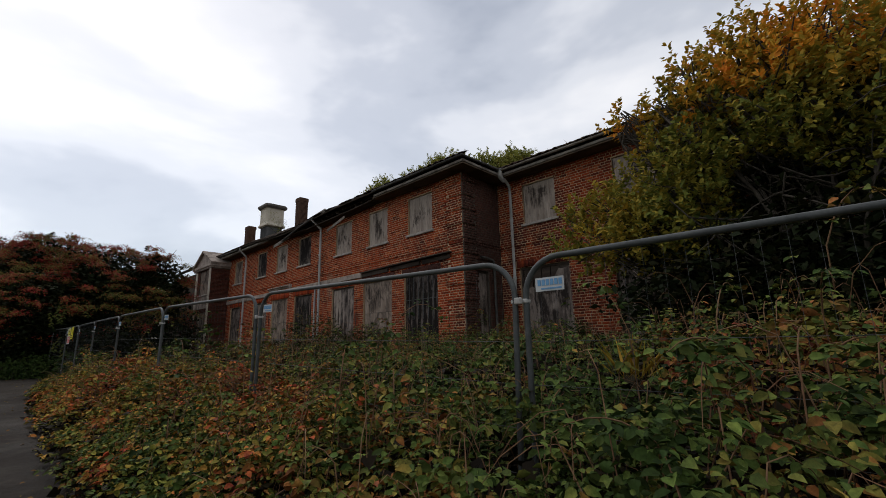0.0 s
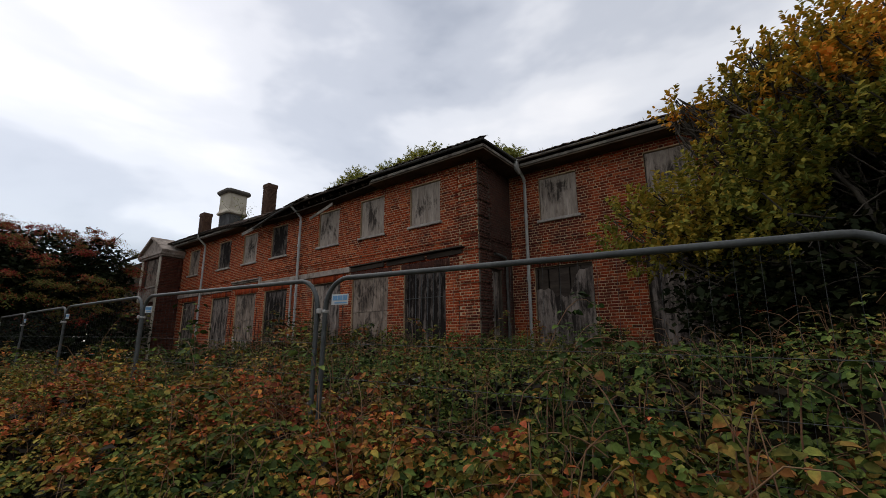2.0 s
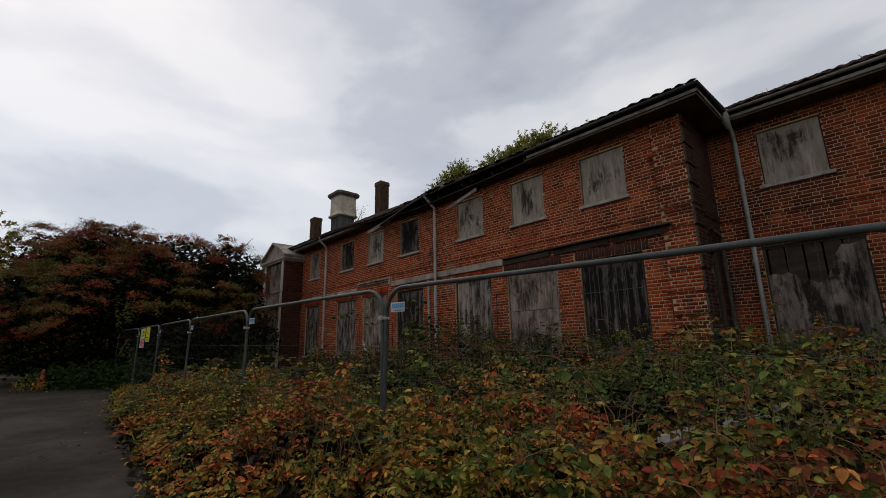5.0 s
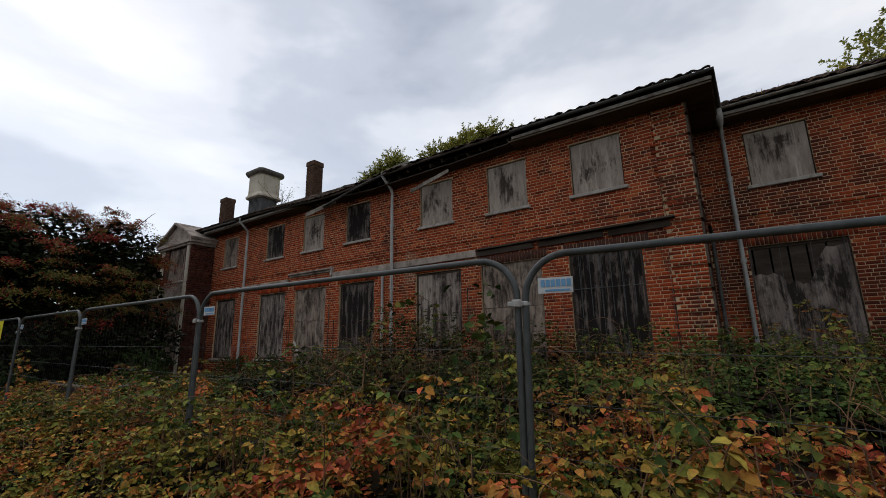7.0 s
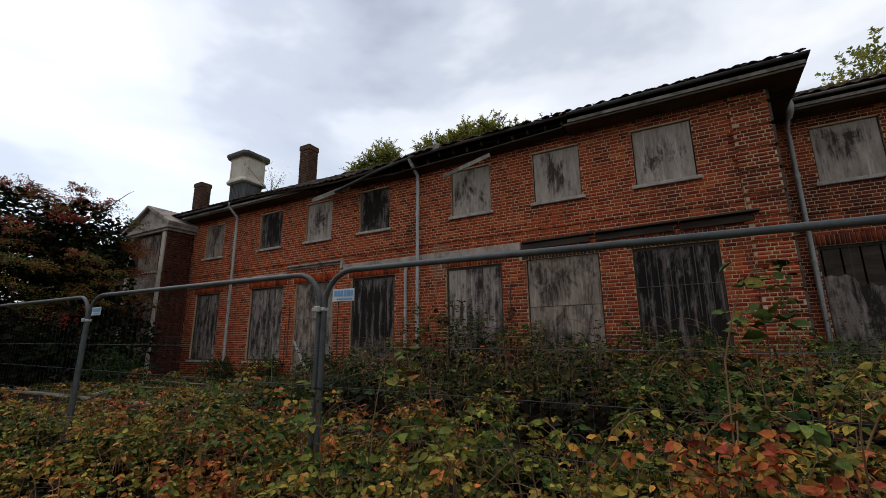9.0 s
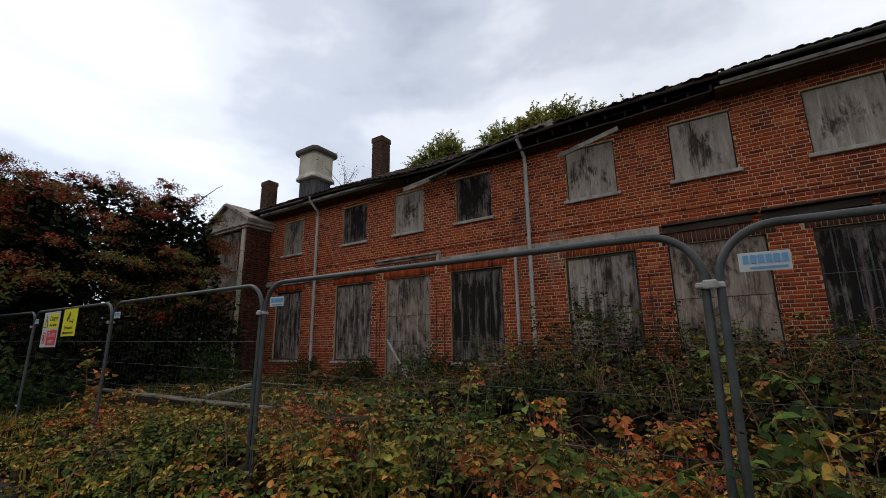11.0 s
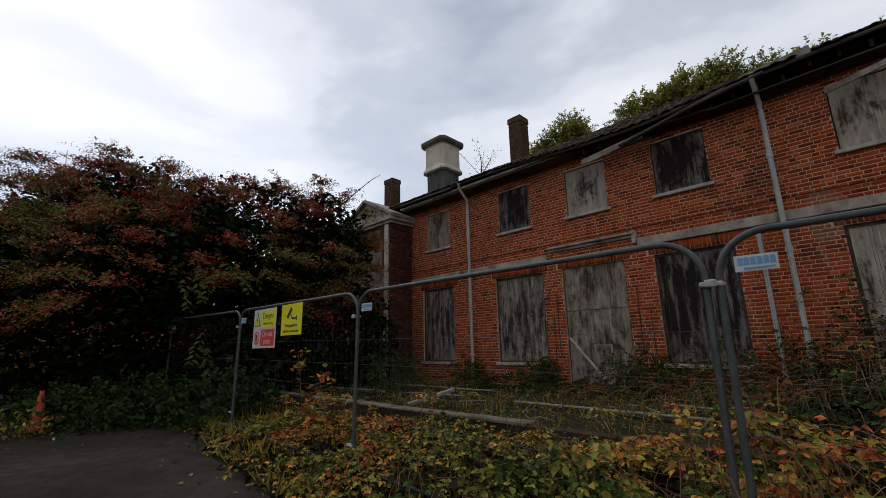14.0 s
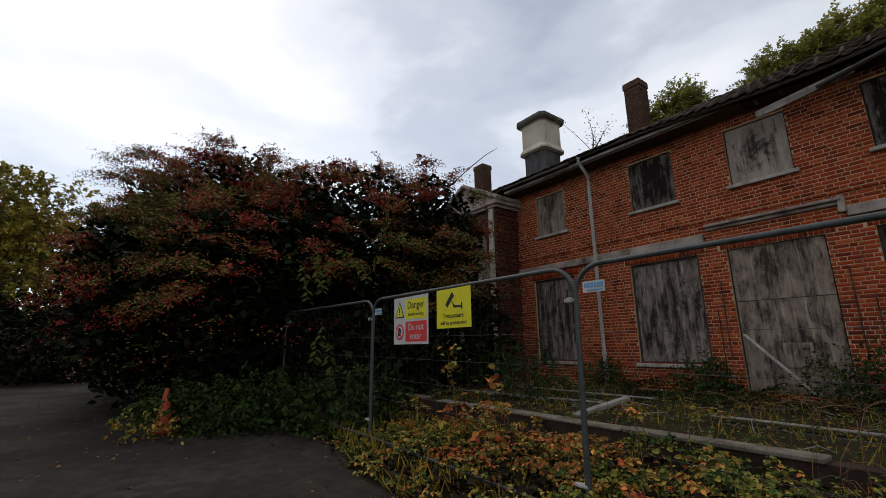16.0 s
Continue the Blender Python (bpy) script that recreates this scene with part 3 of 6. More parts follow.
wall_bay = part("wall", wall_core("x", PX, 0.32, BAY0, BAY1, 0.2, 6.0, BAY_OPEN), MORTAR_DARK, house, "brick front of the pedimented bay")
bay_side = part("wall", wall_core("y", BAY0, 0.32, PX + 0.32, FX, 0.2, 6.2, []), MORTAR_DARK, house, "shaded brick side of the pedimented bay")
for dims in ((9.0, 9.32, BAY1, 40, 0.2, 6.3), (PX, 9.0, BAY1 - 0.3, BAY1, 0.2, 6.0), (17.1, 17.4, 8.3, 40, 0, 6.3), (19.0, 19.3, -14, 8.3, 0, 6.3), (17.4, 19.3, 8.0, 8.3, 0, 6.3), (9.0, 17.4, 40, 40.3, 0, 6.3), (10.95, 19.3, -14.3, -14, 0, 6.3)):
    part("wall", boxes(dims), MORTAR_DARK, house, "plain dark rear or far wall")
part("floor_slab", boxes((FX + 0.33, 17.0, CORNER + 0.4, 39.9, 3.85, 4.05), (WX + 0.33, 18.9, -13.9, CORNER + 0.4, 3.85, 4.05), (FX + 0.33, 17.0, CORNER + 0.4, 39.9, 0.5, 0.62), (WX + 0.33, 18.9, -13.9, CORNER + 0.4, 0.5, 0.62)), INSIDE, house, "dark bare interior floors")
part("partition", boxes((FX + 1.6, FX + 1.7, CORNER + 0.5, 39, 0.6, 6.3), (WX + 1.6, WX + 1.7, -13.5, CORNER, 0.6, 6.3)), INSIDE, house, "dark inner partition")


def quoin_backing(axis, face, u0, u1, z0, z1, material, wall):
    """Raised blocks of five courses at a corner, parted by a sunk course."""
    z = z0
    while z < z1 - 0.1:
        top = min(z + 0.375, z1)
        lo, hi = face - 0.038, face
        part("quoin", boxes((lo, hi, u0, u1, z, top) if axis == "x" else (u0, u1, lo, hi, z, top)), material, wall)
        z += 0.45


quoin_backing("x", FX, CORNER + 0.002, CORNER + 0.615, 0.3, 6.37, MORTAR, wall_main)
quoin_backing("y", CORNER, FX - 0.036, FX + 0.545, 0.3, 6.37, MORTAR_DARK, wall_side)
part("string_course", boxes((FX - 0.02, FX, CORNER + 0.62, BAY0 - 0.01, 4.225, 4.35)), MORTAR, wall_main)
part("string_course", boxes((WX - 0.02, WX, -9.0, CORNER - 0.01, 4.225, 4.35)), MORTAR, wall_wing)


def boarded(name, axis, face, outward, a, b, z0, z1, board, style, sill=True, label=""):
    """A boarded opening: frame in the reveal, board or planks, bars, and a sill that juts out."""
    def bx(bm, d0, d1, u0, u1, c0, c1, bevel=0.0):
        lo, hi = sorted((face - outward * d0, face - outward * d1))
        if axis == "x":
            box(bm, lo, hi, u0, u1, c0, c1, bevel)
        else:
            box(bm, u0, u1, lo, hi, c0, c1, bevel)

    bm = bmesh.new()
    for u0, u1, c0, c1 in ((a, a + 0.055, z0, z1), (b - 0.055, b, z0, z1), (a + 0.055, b - 0.055, z1 - 0.06, z1), (a + 0.055, b - 0.055, z0, z0 + 0.05)):
        bx(bm, 0.07 if style != "planks" else 0.06, 0.15, u0, u1, c0, c1)
    win = part(name, bm, DARKWOOD, house, label)
    def board_part(kind, *dims, paint=None):
        bm = bmesh.new()
        bx(bm, *dims, 0.002)
        part(kind, bm, paint or board, win)
    if style == "planks":
        n = max(4, round((b - a) / 0.26))
        w = (b - a - 0.1) / n
        for i in range(n):
            t = RNG.uniform(-0.008, 0.008)
            board_part("plank", 0.075 + t, 0.098 + t, a + 0.05 + i * w + 0.002, a + 0.05 + (i + 1) * w - 0.002, z0 + 0.03, z1 - 0.04 - abs(t), paint=PLY if i >= n - 2 and 13 < a < 14 else None)
    elif style == "torn":
        bm = bmesh.new()
        n = 14
        tops = [z1 - 0.12 - 0.7 * min(1.0, max(0.0, (k - 3) / 3)) * (1.0 if k < 10 else 0.75) + RNG.uniform(-0.06, 0.06) for k in range(n + 1)]
        us = [a + 0.03 + (b - a - 0.06) * k / n for k in range(n + 1)]
        ring = [(us[0], z0), (us[-1], z0)] + [(u, z) for u, z in zip(us[::-1], tops[::-1])]
        lo, hi = [[bm.verts.new((face - outward * d, u, z)) for u, z in ring] for d in (0.05, 0.066)]
        bm.faces.new(lo), bm.faces.new(hi[::-1])
        for k in range(len(ring)):
            q = (k + 1) % len(ring)
            bm.faces.new((lo[q], lo[k], hi[k], hi[q]))
        bmesh.ops.recalc_face_normals(bm, faces=bm.faces)
        part("board", bm, board, win)
        # planks added behind the tear, their dark wood standing for the hole's shade
        for k in range(5):
            w = (b - a - 0.12) / 5
            board_part("plank", 0.1, 0.12, a + 0.06 + k * w, a + 0.06 + (k + 1) * w - 0.03, z0 + 0.05, z1 - 0.06, paint=DARKWOOD)
    elif style == "door":
        zm = z0 + (z1 - z0) * 0.62
        board_part("board", 0.05, 0.068, a + 0.03, b - 0.03, zm + 0.005, z1 - 0.01)
        board_part("board", 0.056, 0.074, a + 0.03, b - 0.03, z0, zm - 0.005)
        if a > 15:
            board_part("hatch", 0.03, 0.056, a + 0.5, a + 0.95, z0 + 0.5, z0 + 0.95)
    else:
        board_part("board", 0.045, 0.063, a + 0.025, b - 0.025, z0 + 0.02, z1 - 0.015)
    if sill:
        bm = bmesh.new()
        bx(bm, -0.075, 0.06, a - 0.07, b + 0.07, z0 - 0.075, z0 + 0.004, 0.012)
        part("window_sill", bm, SILL, win, "pale stone sill")
    return win


ups = [(PLY, "ply", "grey ply board streaked with black mould"), (PLY, "ply", "pale grey weathered ply board"), (PLY, "ply", "pale grey weathered ply board"), (PLY_DARK, "ply", "black-stained rotten board"), (PLY, "ply", "grey water-streaked ply board"), (PLY_DARK, "ply", "black-stained rotten board"), (PLY_WARM, "ply", "small brownish ply board")]
for (a, b), (mt, st, lb) in zip(UP_MAIN, ups):
    boarded("boarded_window", "x", FX, -1, a, b, *UZ, mt, st, True, lb)
lows = [(PLY_DARK, "planks", "dark charred timber boards behind bars"), (PLY_WARM, "door", "grey-brown ply sheets over a doorway"), (PLANKS, "planks", "grey vertical boards with open gaps"), (PLY_DARK, "planks", "dark vertical boards with pale streaks"), (PLY_WARM, "door", "brown ply sheets over a doorway"), (PLANKS, "planks", "grey vertical timber boards"), (PLANKS, "planks", "grey vertical timber boards")]
low_wins = []
for (a, b, s), (mt, st, lb) in zip(LOW_MAIN, lows):
    low_wins.append(boarded("boarded_doorway" if s < 1 else "boarded_window", "x", FX, -1, a, b, s, LZ, mt, st, s > 1, lb))
for i, (a, b) in enumerate(UP_WING):
    boarded("boarded_window", "x", WX, -1, a, b, *UZ, PLY if i < 2 else PLY_WARM, "ply", True, "grey ply board with a black mould stain")
for i, (a, b, s) in enumerate(LOW_WING):
    boarded("boarded_doorway" if s < 1 else "boarded_window", "x", WX, -1, a, b, s, LZ, PLANKS, "planks" if i else "torn", s > 1, "dark streaked boards, torn at the top" if i == 0 else "grey vertical boards")
for a, b, c, d in RETURN_OPEN:
    boarded("boarded_window", "y", CORNER, -1, a, b, c, d, PLANKS, "planks", True, "narrow boarded window in the return")
for a, b, c, d in BAY_OPEN:
    boarded("boarded_window", "x", PX, -1, a, b, c, d, PLY_WARM, "ply", True, "grey board between pale pilasters")
for k in range(6):
    y = 9.3 + k * 0.22
    part("window_bar", Tubes().add([(FX + 0.02, y, 2.1), (FX + 0.02, y, 3.48)], 0.009, 6).mesh("bar", WIRE), WIRE, low_wins[0], "rusty iron bar")
part("window_bar", Tubes().add([(FX + 0.01, 9.1, 2.72), (FX + 0.01, 10.6, 2.72)], 0.009, 6).mesh("bar", WIRE), WIRE, low_wins[0], "rusty iron bar")

# bands, hoods and ledges of the front
part("band", boxes((FX - 0.07, FX + 0.01, 13.0, 18.46, 3.77, 3.95), bevel=0.01), BAND, house, "peeling pale concrete band")
part("band", boxes((FX - 0.07, FX + 0.01, 20.82, BAY0, 3.77, 3.95), bevel=0.01), BAND, house, "peeling pale concrete band")
part("porch_ledge", boxes((FX - 0.13, FX + 0.01, 18.5, 20.76, 4.07, 4.13), (FX - 0.06, FX + 0.01, 18.5, 20.76, 4.0, 4.07), (FX - 0.1, FX + 0.01, 18.46, 18.56, 3.85, 4.16), bevel=0.012), BAND, house, "remains of a porch ledge over the doorway")
for ya, yb, jut, z in ((8.4, 9.7, 0.2, 3.985), (9.72, 11.3, 0.17, 3.97), (11.34, 12.95, 0.13, 3.955)):
    bm = bmesh.new()
    beam(bm, (FX - jut / 2, ya, z), (FX - jut / 2, yb, z - 0.02), jut + 0.02, 0.035)
    beam(bm, (FX - 0.03, ya + 0.1, z - 0.1), (FX - 0.03, yb, z - 0.12), 0.06, 0.13)
    part("canopy_ledge", bm, DARKWOOD, house, "black rotten canopy ledge")
# soldier arches over the wing's ground-floor openings
for a, b, s in LOW_MAIN:
    rows = [(a - 0.145 + i * 0.078, 0.066, LZ + 0.01, 0.215) for i in range(int((b - a + 0.3) / 0.078))]
    # the two arches under the canopy ledge take the darkened brick
    part("brick_arch", bricks_mesh("arch", "x", FX, -1, rows, lambda u, z: 0.02, BRICK_SOOT_SHADE if a < 13 else BRICK), BRICK, house, "soldier course of red bricks over an opening")
for a, b, s in LOW_WING[:3]:
    rows = [(a - 0.145 + i * 0.078, 0.066, LZ + 0.01, 0.215) for i in range(int((b - a + 0.3) / 0.078))]
    part("brick_arch", bricks_mesh("arch", "x", WX, -1, rows, lambda u, z: 0.028), BRICK, house, "soldier course of red bricks over an opening")

# eaves: soffit, fascia, gutter
for s in ((FX - 0.52, FX + 0.3, CORNER - 0.52, 11.7), (FX - 0.5, FX + 0.3, 19.6, BAY0 - 0.1), (FX + 0.3, WX + 0.3, CORNER - 0.52, CORNER + 0.3), (WX - 0.52, WX + 0.3, -14, CORNER - 0.52)):
    part("soffit", boxes((*s, 6.38, 6.42)), SOFFIT, house, "stained dark timber soffit")
part("fascia_board", boxes((FX - 0.545, FX - 0.52, CORNER - 0.54, 11.6, 6.43, 6.5), (FX - 0.52, WX - 0.5, CORNER - 0.545, CORNER - 0.52, 6.43, 6.5)), FASCIA, house, "pale peeling fascia board")
part("fascia_board", boxes((FX - 0.53, FX - 0.505, 19.6, BAY0, 6.43, 6.5)), FASCIA, house, "pale peeling fascia board")
part("fascia_board", boxes((WX - 0.545, WX - 0.52, -14, CORNER - 0.56, 6.43, 6.5)), FASCIA, house, "pale peeling fascia board")


def gutter(path):
    """A half-round channel with thickness along a path at the eaves."""
    vs, fs = [], []
    prof = [(math.cos(a) * r, math.sin(a) * r) for r, turn in ((0.052, range(0, 9)), (0.045, range(8, -1, -1))) for a in [math.pi + k * math.pi / 8 for k in turn]]
    n = len(prof)
    for i, p in enumerate(path):
        d = Vector(path[min(i + 1, len(path) - 1)]) - Vector(path[max(i - 1, 0)])
        s = Vector((d.y, -d.x, 0)).normalized()
        for c, z in prof:
            vs.append(Vector(p) + s * c + Vector((0, 0, z)))
    for i in range(len(path) - 1):
        for k in range(n):
            fs.append((i * n + k, i * n + (k + 1) % n, (i + 1) * n + (k + 1) % n, (i + 1) * n + k))
    return np_mesh("gutter", np.array([tuple(v) for v in vs]), np.array(fs))


GE = FX - 0.60
part("gutter", gutter([(GE, 11.6, 6.62), (GE, CORNER - 0.58, 6.6), (WX - 0.7, CORNER - 0.6, 6.6)]), GUTTER, house, "dull grey half-round gutter")
part("gutter", gutter([(GE, 23.7, 6.55), (GE, BAY0 - 0.1, 6.58)]), GUTTER, house, "dull grey half-round gutter")
part("gutter", gutter([(GE, 15.6, 6.56), (GE, 16.7, 6.42), (GE - 0.01, 18.0, 6.15), (GE, 18.4, 6.08)]), GUTTER, house, "sagging grey gutter")
part("gutter", gutter([(WX - 0.6, -14, 6.62), (WX - 0.6, CORNER - 0.62, 6.6)]), FASCIA, house, "pale half-round gutter")
bm = bmesh.new()
beam(bm, (FX - 0.54, 17.9, 6.16), (FX - 0.55, 19.35, 5.97), 0.03, 0.14)
part("hanging_board", bm, FASCIA, house, "loose pale fascia board hanging from the eaves")
bm = bmesh.new()
beam(bm, (FX - 0.42, 14.85, 5.86), (FX - 0.5, 13.5, 6.12), 0.03, 0.1)
beam(bm, (FX - 0.45, 16.0, 6.62), (FX - 0.5, 14.9, 6.7), 0.05, 0.18)
part("hanging_board", bm, FASCIA, house, "loose board across a window head")
for k in range(20):
    bm = bmesh.new()
    y = 11.75 + k * 0.4
    dip = -0.2 * math.exp(-((y - 18.4) / 2.5) ** 2)
    beam(bm, (FX - 0.45 + RNG.uniform(0, 0.12), y, 6.5 + dip + RNG.uniform(-0.05, 0.02)), (FX + 1.2, y, 7.5), 0.05, 0.12)
    part("rafter", bm, DARKWOOD, house, "exposed black rafter end")


for ya, za, yb, zb in ((11.75, 6.42, 13.7, 6.33), (13.6, 6.35, 16.6, 6.27), (16.5, 6.29, 19.55, 6.38)):
    bm = bmesh.new()
    beam(bm, (FX - 0.22, ya, za), (FX - 0.22, yb, zb), 0.4, 0.03)
    part("fallen_soffit_board", bm, DARKWOOD, house, "black rotten soffit board hanging loose")
# backing added to close sky gaps; the void's shade is in its dark colour
part("eaves_board", boxes((FX + 0.12, FX + 0.15, 11.7, 19.6, 6.4, 6.72)), DARKWOOD, house, "dark backing added inside the open eaves")
part("eaves_board", boxes((FX - 0.36, FX + 0.1, 11.7, 15.8, 6.53, 6.55)), DARKWOOD, house, "flat black backing added under the open eaves")


def downpipe(x, y, ztop, zfoot, head=True):
    t = Tubes()
    r = 0.046
    pts = [(FX - 0.6 if x < 10 else WX - 0.6, y, ztop + 0.02), (FX - 0.6 if x < 10 else WX - 0.6, y, ztop - 0.1), (x - 0.02, y, ztop - 0.42), (x, y, ztop - 0.5), (x, y, ztop - 0.6), (x, y, zfoot)]
    t.add(pts, r, 10)
    pipe = part("downpipe", t.mesh("downpipe", PIPE), PIPE, house, "pale grey cast iron downpipe")
    for z in np.arange(zfoot + 0.7, ztop - 0.5, 1.83):
        c = Tubes().add([(x, y, z), (x, y, z + 0.09)], 0.062, 10)
        part("collar", c.mesh("collar", PIPE), PIPE, pipe)
    return pipe


downpipe(FX - 0.16, 15.79, 6.6, 0.65)
downpipe(FX - 0.22, 23.4, 6.58, 0.65)
wing_pipe = downpipe(WX - 0.13, 7.39, 6.6, 0.65)
part("hopper", Tubes().add([(WX - 0.6, 7.39, 6.63), (WX - 0.6, 7.39, 6.46), (WX - 0.56, 7.39, 6.36), (WX - 0.42, 7.39, 6.28)], [0.085, 0.085, 0.075, 0.06], 10).mesh("hopper", PIPE), PIPE, wing_pipe)
t = Tubes().add([(FX - 0.1, 16.2, 0.65), (FX - 0.1, 16.2, 3.72)], 0.04, 8)
part("downpipe", t.mesh("downpipe", PIPE), PIPE, house, "shorter waste pipe")
t = Tubes().add([(10.45, CORNER - 0.1, 0.65), (10.45, CORNER - 0.1, 3.7), (10.4, CORNER - 0.1, 3.8), (10.1, CORNER - 0.1, 3.84), (9.8, CORNER - 0.1, 3.84)], 0.04, 8)
part("downpipe", t.mesh("downpipe", GUTTER), GUTTER, house, "dark bent waste pipe")
for y, z0, z1 in ((20.62, 1.3, 2.9), (18.6, 1.3, 2.9), (13.3, 1.8, 3.0), (8.6, 1.3, 2.7), (20.75, 1.0, 2.3), (18.35, 1.2, 2.4)):
    rods = Tubes().add([(FX - 0.03, y, z0), (FX - 0.035, y, (z0 + z1) / 2), (FX - 0.03, y, z1)], 0.012, 5)
    part("iron_strap", rods.mesh("straps", DARKWOOD), DARKWOOD, house, "rusty iron strap on a pier")

# pedimented bay
part("pilaster", boxes((PX - 0.06, PX + 0.01, BAY0 + 0.08, BAY0 + 0.28, 0.6, 5.9), bevel=0.008), RENDER, house, "pale painted pilaster")
part("pilaster", boxes((PX - 0.06, PX + 0.01, 28.7, 28.9, 0.6, 5.9), bevel=0.008), RENDER, house, "pale painted pilaster")
part("pilaster_band", boxes((PX - 0.05, PX + 0.01, BAY0 + 0.3, 28.68, 3.6, 4.3)), BAND, house, "panel between the storeys of the bay")
bm = bmesh.new()
ym, zl, zt = (BAY0 + BAY1) / 2, 6.12, 6.95
box(bm, PX - 0.16, 9.6, BAY0 - 0.2, BAY1 + 0.2, 6.0, 6.14)
box(bm, PX - 0.1, 9.6, BAY0 - 0.12, BAY1 + 0.12, 5.9, 6.0)
part("cornice", bm, BAND, house, "moulded pale cornice")
bm = bmesh.new()
tri = [(PX - 0.02, BAY0 - 0.1, 6.16), (PX - 0.02, BAY1 + 0.1, 6.16), (PX - 0.02, ym, 6.96)]
v0 = [bm.verts.new(p) for p in tri]
v1 = [bm.verts.new((9.6, p[1], p[2])) for p in tri]
bm.faces.new(v0), bm.faces.new(v1[::-1])
for i in range(3):
    j = (i + 1) % 3
    bm.faces.new((v0[j], v0[i], v1[i], v1[j]))
part("tympanum", bm, BAND, house, "plain triangular pediment field")
bm = bmesh.new()
for ya in (BAY0 - 0.24, BAY1 + 0.24):
    a, b = Vector((0, ya, 6.12)), Vector((0, ym, 6.98))
    d = (b - a)
    n = Vector((0, -d.z, d.y)).normalized() * (1 if d.y > 0 else -1)
    q = [a, b, b + n * 0.1, a + n * 0.1]
    f0 = [bm.verts.new((PX - 0.17, p.y, p.z)) for p in q]
    f1 = [bm.verts.new((13.0, p.y, p.z)) for p in q]
    bm.faces.new(f0), bm.faces.new(f1[::-1])
    for i in range(4):
        j = (i + 1) % 4
        bm.faces.new((f0[j], f0[i], f1[i], f1[j]))
bmesh.ops.recalc_face_normals(bm, faces=bm.faces)
part("raking_cornice", bm, BAND, house, "sloping pediment cornice and bay roof")

# roofs
PITCH, WPITCH = 0.525, 0.49
EZ = 6.64


def slab(quad, thick=0.08):
    bm = bmesh.new()
    top = [bm.verts.new(p) for p in quad]
    low = [bm.verts.new((p[0], p[1], p[2] - thick)) for p in quad]
    bm.faces.new(top), bm.faces.new(low[::-1])
    n = len(quad)
    for i in range(n):
        j = (i + 1) % n
        bm.faces.new((top[j], top[i], low[i], low[j]))
    bmesh.ops.recalc_face_normals(bm, faces=bm.faces)
    return bm


EX, RX = FX - 0.58, 13.3
RZ = EZ + (RX - EX) * PITCH
y0 = CORNER - 0.56
hy = y0 + (RX - EX)
def sag(x, y):
    """How far the broken eaves have sunk."""
    return -0.22 * np.exp(-((y - 18.4) / 2.5) ** 2) * np.clip(1 - (x - EX) / 4.6, 0, 1)


def sagging_slope(thick=0.08):
    rr, yy = np.linspace(0, 1, 13), np.linspace(0, 1, 90)
    R, Y = np.meshgrid(rr, yy, indexing="ij")
    X = EX + (RX - EX) * R
    y = y0 + (hy - y0) * R + (40.3 - y0 - (hy - y0) * R) * Y
    z = EZ + (X - EX) * PITCH + sag(X, y)
    top = np.stack([X, y, z], -1).reshape(-1, 3)
    idx = np.arange(top.shape[0]).reshape(R.shape)
    q = np.stack([idx[:-1, :-1], idx[1:, :-1], idx[1:, 1:], idx[:-1, 1:]], -1).reshape(-1, 4)
    k = len(top)
    edge = np.stack([idx[0, :-1], idx[0, 1:], idx[0, 1:] + k, idx[0, :-1] + k], -1)
    return np_mesh("roof", np.concatenate([top, top - (0, 0, thick)]), np.concatenate([q, q[:, ::-1] + k, edge]))


roof_main = part("roof", sagging_slope(), DARKWOOD, house, "mossy clay tiled roof, sagging at the eaves")
part("roof", slab([(EX, y0, EZ - 0.003), (2 * RX - EX, y0, EZ - 0.003), (RX, hy, RZ - 0.003)]), TILE, house, "tiled hip end")
part("roof", slab([(RX, hy, RZ), (2 * RX - EX, y0, EZ), (2 * RX - EX, 40.3, EZ), (RX, 40.3, RZ)]), TILE, house, "rear tiled slope")
WEX, WRX = WX - 0.58, 15.2
WRZ = EZ + (WRX - WEX) * WPITCH
roof_wing = part("roof", slab([(WEX, -14.3, EZ), (WEX, y0, EZ), (WEX + 3.2, y0 + 3.2, EZ + 3.2 * WPITCH), (WRX, y0 + 3.2, WRZ), (WRX, -14.3, WRZ)]), DARKWOOD, house, "tiled roof of the set-back wing")
part("roof", slab([(WRX, -14.3, WRZ), (WRX, y0 + 3.2, WRZ), (2 * WRX - WEX, y0 + 1.0, EZ), (2 * WRX - WEX, -14.3, EZ)]), TILE, house, "rear slope of the wing roof")

